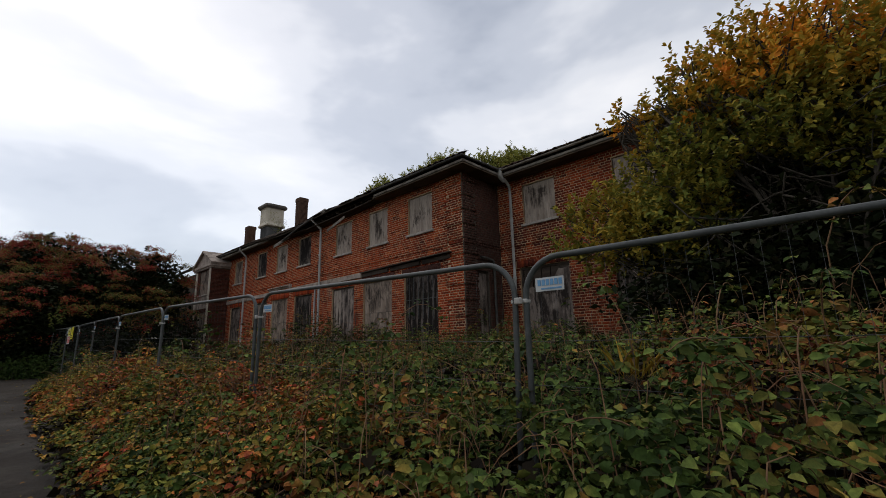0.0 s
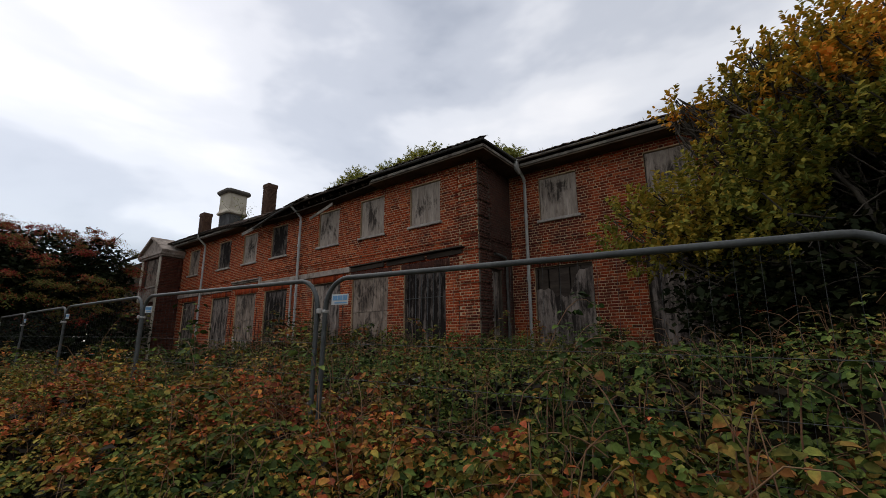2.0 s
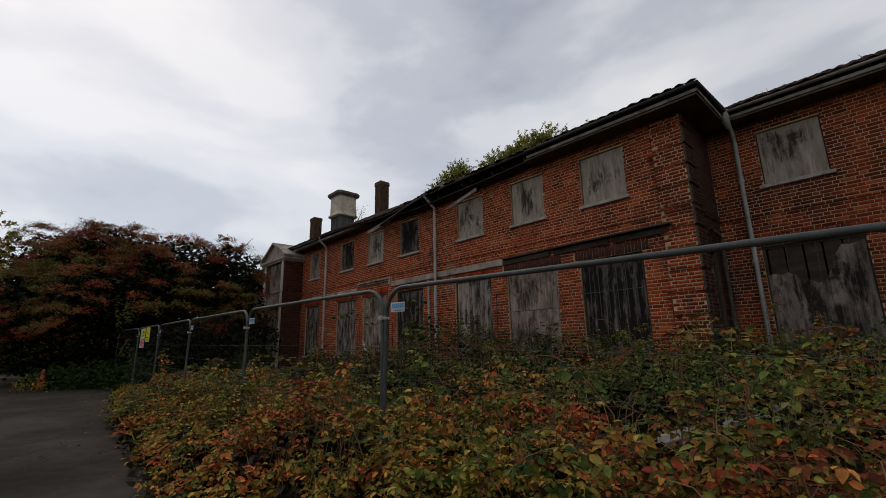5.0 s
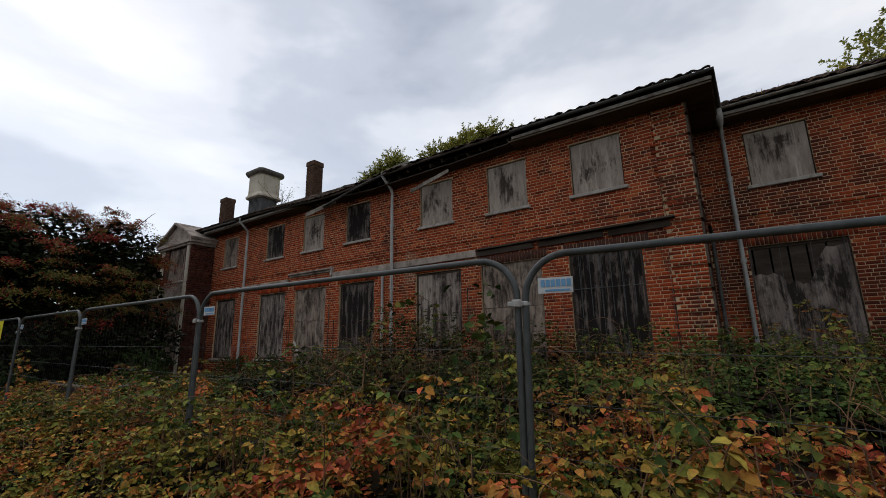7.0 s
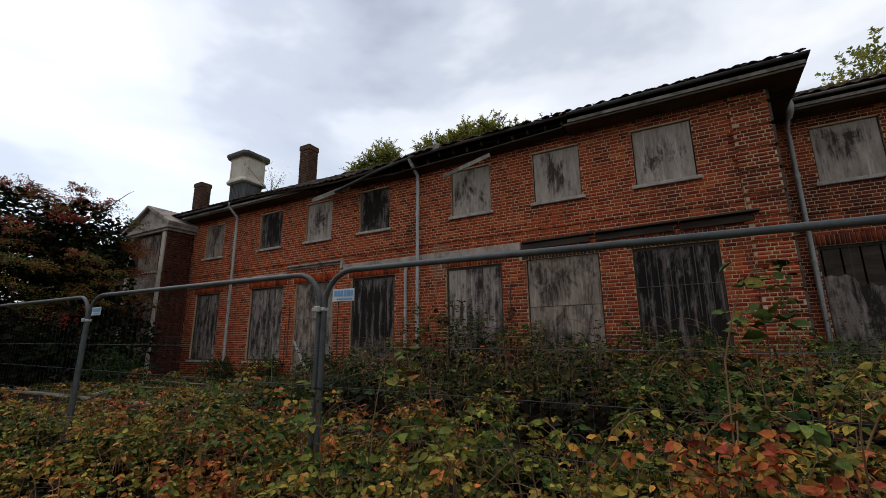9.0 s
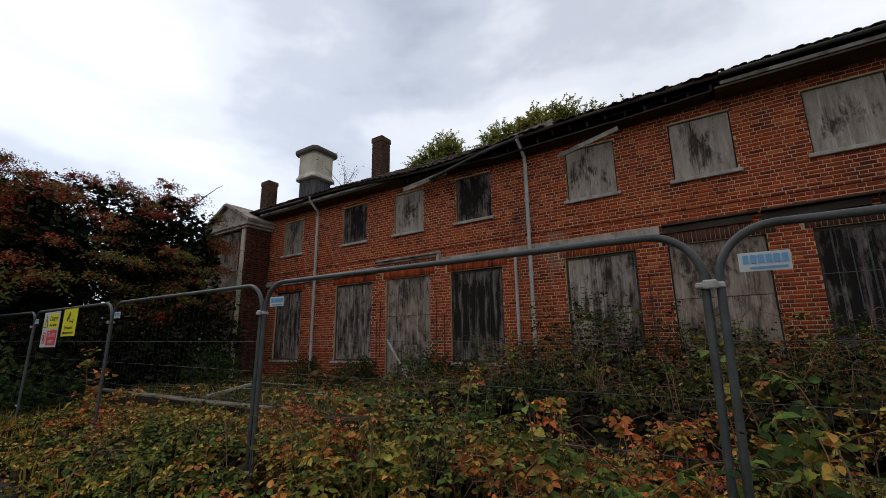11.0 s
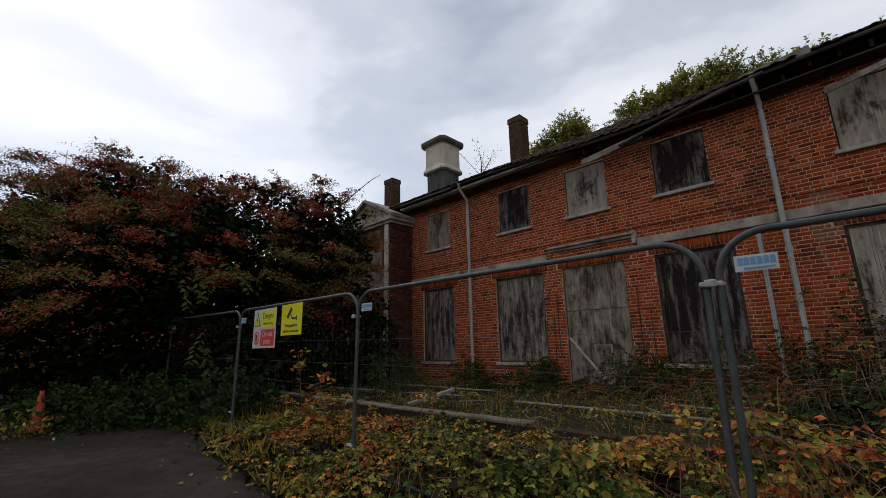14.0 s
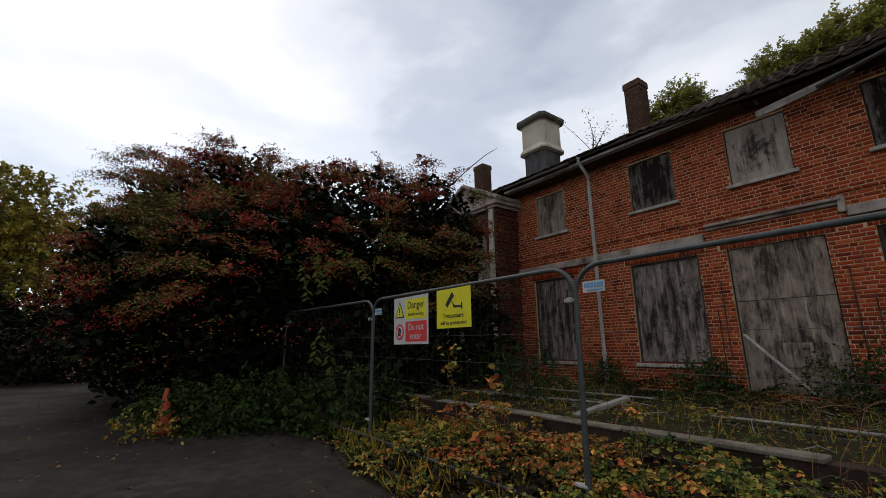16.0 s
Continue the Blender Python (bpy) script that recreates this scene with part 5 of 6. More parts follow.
for c in bramble_points(90, 5.2, 8.9, 9, 19.5, 0.2):
    a, ln = RNG.uniform(0, 2 * math.pi), RNG.uniform(0.6, 1.3)
    b = c + np.array((0.5 * math.cos(a) * ln, math.sin(a) * ln, RNG.uniform(-0.3, 0.25)))
    b[0] = min(b[0], FX - 0.15)
    q = [c + (b - c) * t + np.array((0, 0, 0.9 * ln * t * (1 - t))) for t in np.linspace(0, 1, 8)]
    q[0][2] = float(ground_z(c[0], c[1]))
    canes.add(q, [0.0055, 0.0052, 0.005, 0.0045, 0.004, 0.0035, 0.003, 0.002], 4)
tagged(part("bramble_canes", canes.mesh("canes", CANE), CANE), "dry brown and bleached bramble canes", "brambles", kind="stuff")


def bramble_shoots(n, area, material, label, longest):
    """Arching canes that stand out of the thicket, each with leaflets in threes."""
    t, at, way, up, sz = Tubes(), [], [], [], []
    for c in bramble_points(n, *area, 0.15):
        if c[0] < float(road_right(c[1])) + 0.7:
            continue
        a, ln = RNG.uniform(0, 2 * math.pi), RNG.uniform(0.5, longest)
        flat = np.array((math.cos(a), math.sin(a), 0.0)) * ln * RNG.uniform(0.3, 0.8)
        flat[0] = max(flat[0], 1.2 - c[0])
        rise = ln * RNG.uniform(0.2, 0.75)
        q = [c + flat * s + np.array((0, 0, rise * 2.6 * s * (1 - 0.75 * s))) for s in np.linspace(0, 1, 8)]
        q[0][2] = float(ground_z(c[0], c[1]))
        t.add(q, [0.0045, 0.0042, 0.004, 0.0036, 0.0032, 0.0028, 0.0022, 0.0014], 4)
        for i in range(2, 8):
            for r in range(2):
                p0 = q[i] + RNG.normal(size=3) * 0.02
                b0, s0, dz = RNG.uniform(0, 2 * math.pi), RNG.uniform(0.035, 0.075) * (1.25 - 0.07 * i), RNG.uniform(-0.8, 0.2)
                u0 = RNG.normal(size=3) * 0.6 + (-0.25, 0, 0.9)
                for k in (-1, 0, 1):
                    w = np.array((math.cos(b0 + 1.2 * k), math.sin(b0 + 1.2 * k), dz))
                    at.append(p0 + 0.3 * s0 * w), way.append(w), up.append(u0 + RNG.normal(size=3) * 0.2), sz.append(s0 * (1.1 if k == 0 else 0.9))
    tagged(part("bramble_stems", t.mesh("stems", CANE), CANE), "brown arching bramble stems", "brambles", kind="stuff")
    ob = part("bramble_shoots", leaf_mesh("shoots", material, np.array(at), np.array(way), np.array(up), np.array(sz), LEAF_FULL, 1.0), material)
    tagged(ob, label, "brambles", kind="stuff")


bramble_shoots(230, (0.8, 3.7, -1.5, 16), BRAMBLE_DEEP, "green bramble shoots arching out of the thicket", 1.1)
bramble_shoots(150, (0.8, 3.7, 7.5, 17), BRAMBLE, "yellow and red bramble shoots arching out of the thicket", 1.0)
bramble_shoots(60, (1.2, 3.6, 17, 24), BRAMBLE, "low yellow and red bramble shoots", 0.5)
bramble_shoots(120, (4.5, 8.9, 4, 16.5), BRAMBLE_DEEP, "green bramble shoots above the dark mound", 1.0)


def grass(name, n, region, length, label, material=GRASS):
    x, y = RNG.uniform(region[0], region[1], n), RNG.uniform(region[2], region[3], n)
    clump = np.array([noise.noise((a * 1.7, b * 1.7, 12)) for a, b in zip(x, y)])
    keep = clump > RNG.uniform(-0.6, 0.35, n)
    return x[keep], y[keep]


def grass_mesh(name, x, y, length, label, material=GRASS, z=None, wide=0.06):
    n = len(x)
    at = np.stack([x, y, ground_z(x, y) - 0.02 if z is None else z], -1)
    way = RNG.normal(size=(n, 3)) * (0.45, 0.45, 0.1) + (0, 0, 1)
    up = RNG.normal(size=(n, 3))
    ob = part(name, leaf_mesh(name, material, at, way, up, RNG.uniform(*length, n), LEAF_FEW, wide), material)
    return tagged(ob, label, "grass", kind="stuff")


x, y = grass("g", 60000, (-9, -0.9, 3, 24), 0, "")
k = (x < road_left(y) + 0.05 + RNG.normal(0, 0.08, len(x)))
grass_mesh("grass_verge", x[k], y[k], (0.06, 0.24), "long yellowed grass on the drive's verge")
x, y = grass("g", 8000, (0.5, 3.7, 13, 26), 0, "")
k = x > road_right(y)
grass_mesh("grass_verge", x[k], y[k], (0.1, 0.35), "yellow grass among low brambles")
x, y = grass("g", 1800, (4, 9.1, 14.5, 26), 0, "")
grass_mesh("terrace_grass", x, y, (0.06, 0.25), "thin dry grass on the terrace")
for cx, cy, z in ((3.1, 1.2, 1.1),):
    x, y = RNG.normal(cx, 0.06, 36), RNG.normal(cy, 0.07, 36)
    grass_mesh("dead_weed_tuft", x, y, (0.15, 0.36), "tuft of straw-yellow dead weed stalks", z=ground_z(x, y) + z, wide=0.022)
n = 7000
x, y = RNG.uniform(-6, 3, n), RNG.uniform(2, 32, n)
dist = np.minimum(np.abs(x - road_right(y)), np.abs(x - road_left(y)))
k = RNG.uniform(0, 1, n) < np.exp(-dist / 0.35) + 0.05 + np.where(y > 23, 0.35, 0)
x, y = x[k], y[k]
at = np.stack([x, y, slope(y) + 0.03], -1)
way, up = scatter_dirs(len(x), 0.12)
tagged(part("fallen_leaves", leaf_mesh("fallen_leaves", LITTER, at, way, up + np.array((0, 0, 1.5)), RNG.uniform(0.018, 0.06, len(x)), LEAF_FULL, 1.1), LITTER), "scattered brown and yellow fallen leaves on tarmac", "leaves", kind="stuff")
n = 2600
x, y = RNG.uniform(4.0, 9.0, n), RNG.uniform(15.5, 26, n)
way, up = scatter_dirs(n, 0.15)
tagged(part("fallen_leaves", leaf_mesh("fallen_leaves", LITTER, np.stack([x, y, ground_z(x, y) + 0.02], -1), way, up + np.array((0, 0, 1.2)), RNG.uniform(0.02, 0.07, n), LEAF_FULL, 1.1), LITTER), "brown fallen leaves lying on the terrace", "leaves", kind="stuff")
sticks = Tubes()
for k in range(70):
    c, a, ln = np.array((RNG.uniform(4.2, 8.6), RNG.uniform(15, 25.5), TERRACE + 0.02)), RNG.uniform(0, math.pi), RNG.uniform(0.2, 0.9)
    d = np.array((math.cos(a), math.sin(a), RNG.uniform(-0.02, 0.12)))
    sticks.add([c, c + d * ln * 0.5 + RNG.normal(size=3) * 0.02, c + d * ln], [0.009, 0.007, 0.004], 5)
tagged(part("fallen_twigs", sticks.mesh("twigs", PLANK), PLANK), "bleached twigs and splinters littering the terrace", "twigs", kind="stuff")


def limb(t, a, b, r0, r1, bend=0.15, steps=6, sides=7):
    a, b = np.array(a, float), np.array(b, float)
    off = RNG.normal(size=3) * bend * np.linalg.norm(b - a)
    pts = [a + (b - a) * s + off * math.sin(math.pi * s) * 0.5 for s in np.linspace(0, 1, steps)]
    t.add(pts, [r0 + (r1 - r0) * s for s in np.linspace(0, 1, steps)], sides)
    return pts


def lobe_points(lobes, n, shell=0.35):
    """Places in the outer shell of a set of lobes, with outward normals."""
    vol = np.array([a * b * c for _, (a, b, c) in lobes]) ** 0.75
    pick = RNG.choice(len(lobes), n, p=vol / vol.sum())
    cen = np.array([l[0] for l in lobes])[pick]
    rad = np.array([l[1] for l in lobes])[pick]
    d = unit(RNG.normal(size=(n, 3)))
    r = 1 - np.abs(RNG.normal(0, shell, n))
    wob = np.array([noise.noise(tuple(v * 2.2 + c * 0.37)) for v, c in zip(d, cen)])
    p = cen + d * rad * (np.clip(r, 0.05, 1) * (1 + 0.22 * wob))[:, None]
    return p, unit(d / rad)


def sprigs(lobes, n, length, leaves, size, shell=0.3, droop=0.35, rise=0.25, per_leaf=1.0):
    """Leafy shoots that start in the shell of the lobes and arch outwards: leaf arrays and the shoots' places."""
    p, nor = lobe_points(lobes, n, shell)
    ln = RNG.uniform(*length, n)
    way = unit(nor + RNG.normal(size=(n, 3)) * 0.5 + (0, 0, rise))
    s = np.repeat(RNG.uniform(0.05, 1, (n, 1)), 1, 1)
    at, w, u, sz = [], [], [], []
    for k in range(leaves):
        t = (k + RNG.uniform(0, 1, n)) / leaves
        c = p + way * (ln * t)[:, None] + np.array((0, 0, -1)) * (droop * ln * t * t)[:, None]
        side = unit(np.cross(way, RNG.normal(size=(n, 3))))
        at.append(c), w.append(side + 0.6 * way), u.append(RNG.normal(size=(n, 3)) * 0.5 + (0, 0, 1) + 0.4 * nor), sz.append(RNG.uniform(*size, n))
    return (np.concatenate(at), np.concatenate(w), np.concatenate(u), np.concatenate(sz)), (p, way, ln, droop)


# red-berried shrub
def fans(lobes, n_fan, per, length, leaves, size, droop=0.4):
    """Flat sprays of leafy shoots that spread outwards in tiers from the shell of the lobes."""
    p, nor = lobe_points(lobes, 4 * n_fan, 0.14)
    depth = np.array([sum(np.linalg.norm((q - c) / np.array(r)) < 0.8 for c, r in lobes) for q in p])
    p, nor = p[depth == 0][:n_fan], nor[depth == 0][:n_fan]
    n_fan = len(p)
    out = unit(nor * (1, 1, 0) + RNG.normal(size=(n_fan, 3)) * (0.3, 0.3, 0))
    p, out, nor = np.repeat(p, per, 0), np.repeat(out, per, 0), np.repeat(nor, per, 0)
    n = len(p)
    a = RNG.uniform(-1.0, 1.0, n)
    way = np.stack([out[:, 0] * np.cos(a) - out[:, 1] * np.sin(a), out[:, 0] * np.sin(a) + out[:, 1] * np.cos(a), 0.12 + 0.45 * np.clip(nor[:, 2], -0.3, 1) + RNG.normal(0, 0.1, n)], -1)
    way = unit(way)
    ln = RNG.uniform(*length, n) * (1.15 - 0.45 * np.abs(a))
    p = p - out * 0.25 - (0, 0, 0.15) + RNG.normal(size=(n, 3)) * (0.12, 0.12, 0.06)
    at, w, u, sz = [], [], [], []
    for k in range(leaves):
        t = (k + RNG.uniform(0, 1, n)) / leaves
        c = p + way * (ln * t)[:, None] + np.array((0, 0, -1)) * (droop * ln * t * t)[:, None]
        side = np.cross(way, (0, 0, 1)) * (1 if k % 2 else -1) + RNG.normal(size=(n, 3)) * 0.25
        c = c + RNG.normal(size=(n, 3)) * 0.028
        at.append(c), w.append(side + 0.6 * way + RNG.normal(size=(n, 3)) * 0.5), u.append(RNG.normal(size=(n, 3)) * 0.5 + (0, 0, 1) + 0.55 * out), sz.append(RNG.uniform(*size, n) * (1.1 - 0.5 * t))
    return (np.concatenate(at), np.concatenate(w), np.concatenate(u), np.concatenate(sz)), (p, way, ln, droop)


bush = thing("berry_shrub", (1.9, 29.9, float(slope(29.9))), "huge arching shrub covered in dark red berries", "shrub")
BUSH = [((1.3, 32.0, 4.1), (3.5, 4.8, 3.8)), ((3.9, 27.3, 3.7), (2.8, 2.7, 3.0)), ((-0.7, 29.6, 3.0), (1.7, 2.6, 2.5)), ((1.2, 26.9, 3.0), (2.1, 2.2, 2.2)), ((5.7, 26.4, 4.1), (1.7, 1.8, 2.5)), ((1.2, 29.3, 4.0), (2.4, 2.2, 2.4)), ((2.9, 28.8, 4.2), (2.0, 2.0, 2.4))]
arr, (bp, bw, bl, bd) = fans(BUSH, 640, 17, (0.45, 1.1), 24, (0.05, 0.1), 0.5)
keep = (arr[0][:, 2] > 1.25 + 0.5 * np.sin(arr[0][:, 0] * 1.7)) & ((arr[0][:, 2] > 2.5 + 0.4 * np.sin(arr[0][:, 0] * 2.3)) | (RNG.uniform(0, 1, len(arr[0])) < 0.05)) & ~((arr[0][:, 0] > PX - 0.1) & (arr[0][:, 1] > BAY0 - 0.1)) & (arr[0][:, 0] < FX - 0.1)
part("foliage", leaf_mesh("foliage", BERRYLEAF, *[q[keep] for q in arr], LEAF_FEW, 0.9), BERRYLEAF, bush, "small dark green and red-tinged leaves")
# near-black leaves fill the shrub; its inner shade is in their colour
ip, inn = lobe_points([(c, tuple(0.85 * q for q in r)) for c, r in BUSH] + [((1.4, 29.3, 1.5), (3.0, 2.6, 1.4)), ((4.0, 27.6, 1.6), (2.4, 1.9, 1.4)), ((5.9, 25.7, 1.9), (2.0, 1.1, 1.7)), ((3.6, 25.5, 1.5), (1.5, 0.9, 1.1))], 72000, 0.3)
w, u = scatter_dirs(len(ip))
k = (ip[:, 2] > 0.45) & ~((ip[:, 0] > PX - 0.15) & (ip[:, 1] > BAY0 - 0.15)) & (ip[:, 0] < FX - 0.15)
part("inner_foliage", leaf_mesh("inner", BERRYSHADE, ip[k], w[k], u[k], RNG.uniform(0.14, 0.26, k.sum()), LEAF_FEW, 1.1), BERRYSHADE, bush, "deep green leaves coloured near black for the shade within the shrub")
OCT = (np.array([(1, 0, 0), (-1, 0, 0), (0, 1, 0), (0, -1, 0), (0, 0, 1), (0, 0, -1)]), np.array([(0, 2, 4), (2, 1, 4), (1, 3, 4), (3, 0, 4), (2, 0, 5), (1, 2, 5), (3, 1, 5), (0, 3, 5)]))


def berry_mesh(p, r):
    v = p[:, None, :] + r[:, None, None] * OCT[0][None]
    f = OCT[1][None] + (np.arange(len(p)) * 6)[:, None, None]
    return np_mesh("berries", v.reshape(-1, 3), f.reshape(-1, 3), BERRY)


patch = np.array([noise.noise(tuple(q * 0.5)) for q in bp])
sel = RNG.uniform(-0.25, 0.5, len(bp)) < patch
pts = []
for k in range(4):
    t = RNG.uniform(0.2, 0.95, sel.sum())
    c = bp[sel] + bw[sel] * (bl[sel] * t)[:, None] + np.array((0, 0, -1)) * (bd * bl[sel] * t * t)[:, None]
    pts.append(c + RNG.normal(size=c.shape) * 0.03)
pts = np.concatenate(pts)
pts = pts[(pts[:, 2] > 2.0) & (pts[:, 0] < PX - 0.15)]
part("berry_cluster", berry_mesh(pts, RNG.uniform(0.012, 0.02, len(pts))), BERRY, bush, "clusters of dark red berries")["kind"] = "stuff"
stems = Tubes()
for k in range(26):
    a = RNG.uniform(0, 2 * math.pi)
    foot = (1.9 + RNG.normal(0, 0.3), 29.9 + RNG.normal(0, 0.4), float(slope(29.9)))
    c, r = BUSH[k % len(BUSH)]
    tip = np.array(c) + unit(RNG.normal(size=(1, 3)) + (0, 0, 0.8))[0] * np.array(r) * 0.85
    tip[2] = max(tip[2], 2.8)
    q = limb(stems, foot, tip, 0.07, 0.02, 0.04)
    for s in q[3:]:
        limb(stems, s, s + RNG.normal(size=3) * (0.9, 0.9, 0.5), 0.018, 0.005, 0.2, 4, 5)
sp = RNG.choice(len(bp), 220, replace=False)
for i in sp:
    if bp[i][2] > 2.2:
        stems.add([bp[i] + bw[i] * bl[i] * t + np.array((0, 0, -1)) * bd * bl[i] * t * t for t in (0, 0.35, 0.7, 1.0)], [0.008, 0.006, 0.004, 0.002], 4)
for c, h in (((-0.2, 29.8, 6.3), 0.8), ((3.9, 27.5, 5.6), 0.7), ((1.2, 30, 6.8), 0.5)):
    limb(stems, c, (c[0] + RNG.uniform(-0.9, 0.4), c[1], c[2] + h), 0.012, 0.004, 0.2, 5, 5)
part("branchwork", stems.mesh("stems", BARK), BARK, bush)
# fresh compound leaves that hang in front of the shrub
for cx, cy, cz in ((1.75, 24.15, 3.3), (2.0, 24.2, 3.15), (2.25, 24.3, 3.4), (1.5, 24.2, 3.0), (1.95, 24.25, 2.0), (2.1, 24.3, 1.7)):
    at2, w2, u2, s2 = [], [], [], []
    way = np.array((RNG.normal(0, 0.35), -0.25, -1.0))
    for k in range(14):
        c = np.array((cx, cy, cz)) + way * 0.045 * k + RNG.normal(size=3) * 0.02
        side = np.array((1.0 if k % 2 else -1.0, RNG.normal(0, 0.35), -0.8))
        at2.append(c), w2.append(side), u2.append(np.array((0, -1, 0.6)) + RNG.normal(size=3) * 0.35), s2.append(RNG.uniform(0.09, 0.16))
    part("hanging_spray", leaf_mesh("spray", SPRAY, np.array(at2), np.array(w2), np.array(u2), np.array(s2), LEAF_FULL, 0.6), SPRAY, bush, "green hanging compound leaf")["kind"] = "stuff"


def tree(name, at, lobes, material, label, category="tree", n=900, leaves=14, size=(0.1, 0.18), length=(0.5, 1.2), trunk=0.22, stems_n=1, shape=LEAF_FEW, rise=0.3, droop=0.2, keep=None, shell=0.4, fork=0.35):
    ob = thing(name, at, label, category)
    t = Tubes()
    at = np.array(at, float)
    tops = [np.array(c) for c, r in lobes]
    cen = np.mean(tops, axis=0)
    for s in range(stems_n):
        foot = at + (RNG.normal(size=3) * (0.5, 0.5, 0) if stems_n > 1 else 0)
        fk = foot + (cen - foot) * fork
        limb(t, foot, fk, trunk, trunk * 0.75, 0.05, 5, 9)
        for c, r in lobes:
            q = limb(t, fk, np.array(c) + RNG.normal(size=3) * np.array(r) * 0.2, trunk * 0.6, trunk * 0.14, 0.12)
            for k in range(7):
                tip = np.array(c) + unit(RNG.normal(size=(1, 3)) + (0, 0, 0.35))[0] * np.array(r) * 0.95
                q2 = limb(t, q[2 + k % 4], tip, trunk * 0.2, 0.012, 0.15, 5, 5)
                for j in (2, 3):
                    limb(t, q2[j], q2[j] + RNG.normal(size=3) * 0.3 * np.array(r), 0.02, 0.005, 0.15, 4, 4)
    part("trunk", t.mesh("trunk", BARK), BARK, ob)
    arr, _ = sprigs(lobes, n, length, leaves, size, shell, droop, rise)
    if keep is not None:
        k = keep(arr[0])
        arr = [q[k] for q in arr]
    if len(arr[0]):
        part("crown", leaf_mesh("crown", material, *arr, shape, 1.0), material, ob)
    return ob


OAK = [((8.8, -2.2, 4.7), (1.8, 2.4, 1.9)), ((8.9, 0.1, 4.8), (1.6, 1.7, 1.9)), ((9.0, 1.8, 4.2), (1.4, 1.3, 1.2)), ((8.9, 3.4, 3.5), (1.2, 1.25, 0.9)), ((8.8, 1.2, 3.3), (1.5, 2.4, 1.1)), ((8.6, -4.2, 4.3), (1.8, 2.4, 2.2)), ((9.0, 3.05, 5.8), (0.16, 0.16, 0.5)), ((9.0, 2.4, 5.6), (0.32, 0.32, 0.7)), ((9.0, 1.72, 6.1), (0.45, 0.45, 0.8)), ((9.0, 0.8, 6.2), (0.75, 0.75, 0.85)), ((9.0, -0.1, 6.0), (0.8, 0.8, 0.85))]
old_tree = tree("autumn_tree", (8.9, -0.6, 0.55), OAK, AUTUMN, "broad multi-stemmed tree with orange and olive leaves", n=1, leaves=1, size=(0.1, 0.2), trunk=0.08, stems_n=5, fork=0.2, keep=lambda p: p[:, 2] > 90)
arr, _ = sprigs(OAK, 5200, (0.22, 0.55), 15, (0.07, 0.135), 0.4, 0.0, 1.3)
p = arr[0]
ok = (p[:, 0] < WX - 0.15) & (p[:, 2] > np.where(p[:, 1] < 1.2, 3.7, np.where(p[:, 1] < 2.1, 2.9, 2.3)) + 0.5 * np.sin(p[:, 1] * 2.1)) | (p[:, 2] > 6.9) & (p[:, 0] < WX - 0.7)
high = p[:, 2] + np.array([noise.noise(tuple(q * 0.9)) for q in p]) * 1.3 > 5.3
for name, k, material, label in (("upper_crown", ok & high, AUTUMN, "orange and yellow leaves in upright tufts"), ("lower_crown", ok & ~high, OLIVE, "olive green leaves with yellow edges")):
    part(name, leaf_mesh("crown", material, *[q[k] for q in arr], LEAF_FULL, 0.85), material, old_tree, label)

# near-black leaves below the crown, with the hollow's shade in their colour
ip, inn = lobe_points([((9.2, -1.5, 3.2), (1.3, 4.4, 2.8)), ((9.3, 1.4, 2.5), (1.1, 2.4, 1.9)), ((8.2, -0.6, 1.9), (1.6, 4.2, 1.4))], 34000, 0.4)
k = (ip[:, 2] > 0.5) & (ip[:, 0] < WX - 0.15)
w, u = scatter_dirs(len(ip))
part("inner_foliage", leaf_mesh("inner", BERRYSHADE, ip[k], w[k], u[k], RNG.uniform(0.1, 0.2, k.sum()), LEAF_FEW, 1.0), BERRYSHADE, old_tree, "inner leaves coloured near black for the shade within the tree")

# trees behind the building and in the distance
def round_tree(at, h, w, material, label, n=420, size=(0.22, 0.4)):
    x, y, z = at
    lobes = [((x, y, z + h * 0.8), (w * 0.9, w * 0.9, h * 0.17)), ((x - w * 0.3, y + w * 0.7, z + h * 0.74), (w * 0.7, w * 0.7, h * 0.15)), ((x, y, z + h * 0.62), (w * 0.75, w * 0.75, h * 0.2)), ((x - w * 0.4, y - w * 0.45, z + h * 0.58), (w * 0.6, w * 0.6, h * 0.2)), ((x + w * 0.3, y + w * 0.5, z + h * 0.6), (w * 0.6, w * 0.6, h * 0.2)), ((x - w * 0.2, y + w * 0.4, z + h * 0.45), (w * 0.7, w * 0.7, h * 0.17)), ((x, y - w * 0.3, z + h * 0.38), (w * 0.7, w * 0.7, h * 0.15)), ((x, y, z + h * 0.2), (w * 0.8, w * 0.8, h * 0.17))]
    return tree("tree", at, lobes, material, label, n=n, leaves=13, size=size, length=(0.3, 0.9), trunk=0.2, fork=0.4)


def birch(y, top, w):
    """A slender tree whose leafy head overtops the roof."""
    x = 19.4 + RNG.uniform(-0.3, 0.4)
    head = [((x, y, top - 1.2), (w * 0.75, w * 0.7, 0.8)), ((x - 0.3, y + w * 0.5, top - 1.7), (w * 0.7, w * 0.6, 0.8)), ((x, y - w * 0.5, top - 1.8), (w * 0.7, w * 0.6, 0.8)), ((x + 0.2, y, top - 2.7), (w, w * 1.0, 1.0))]
    tree("birch_tree", (x, y, 0.4), head, GREENTREE, "leafy yellow-green birch rising behind the roof", n=880, leaves=17, size=(0.09, 0.165), length=(0.3, 0.85), trunk=0.12, fork=0.65, rise=0.45, shell=0.5)


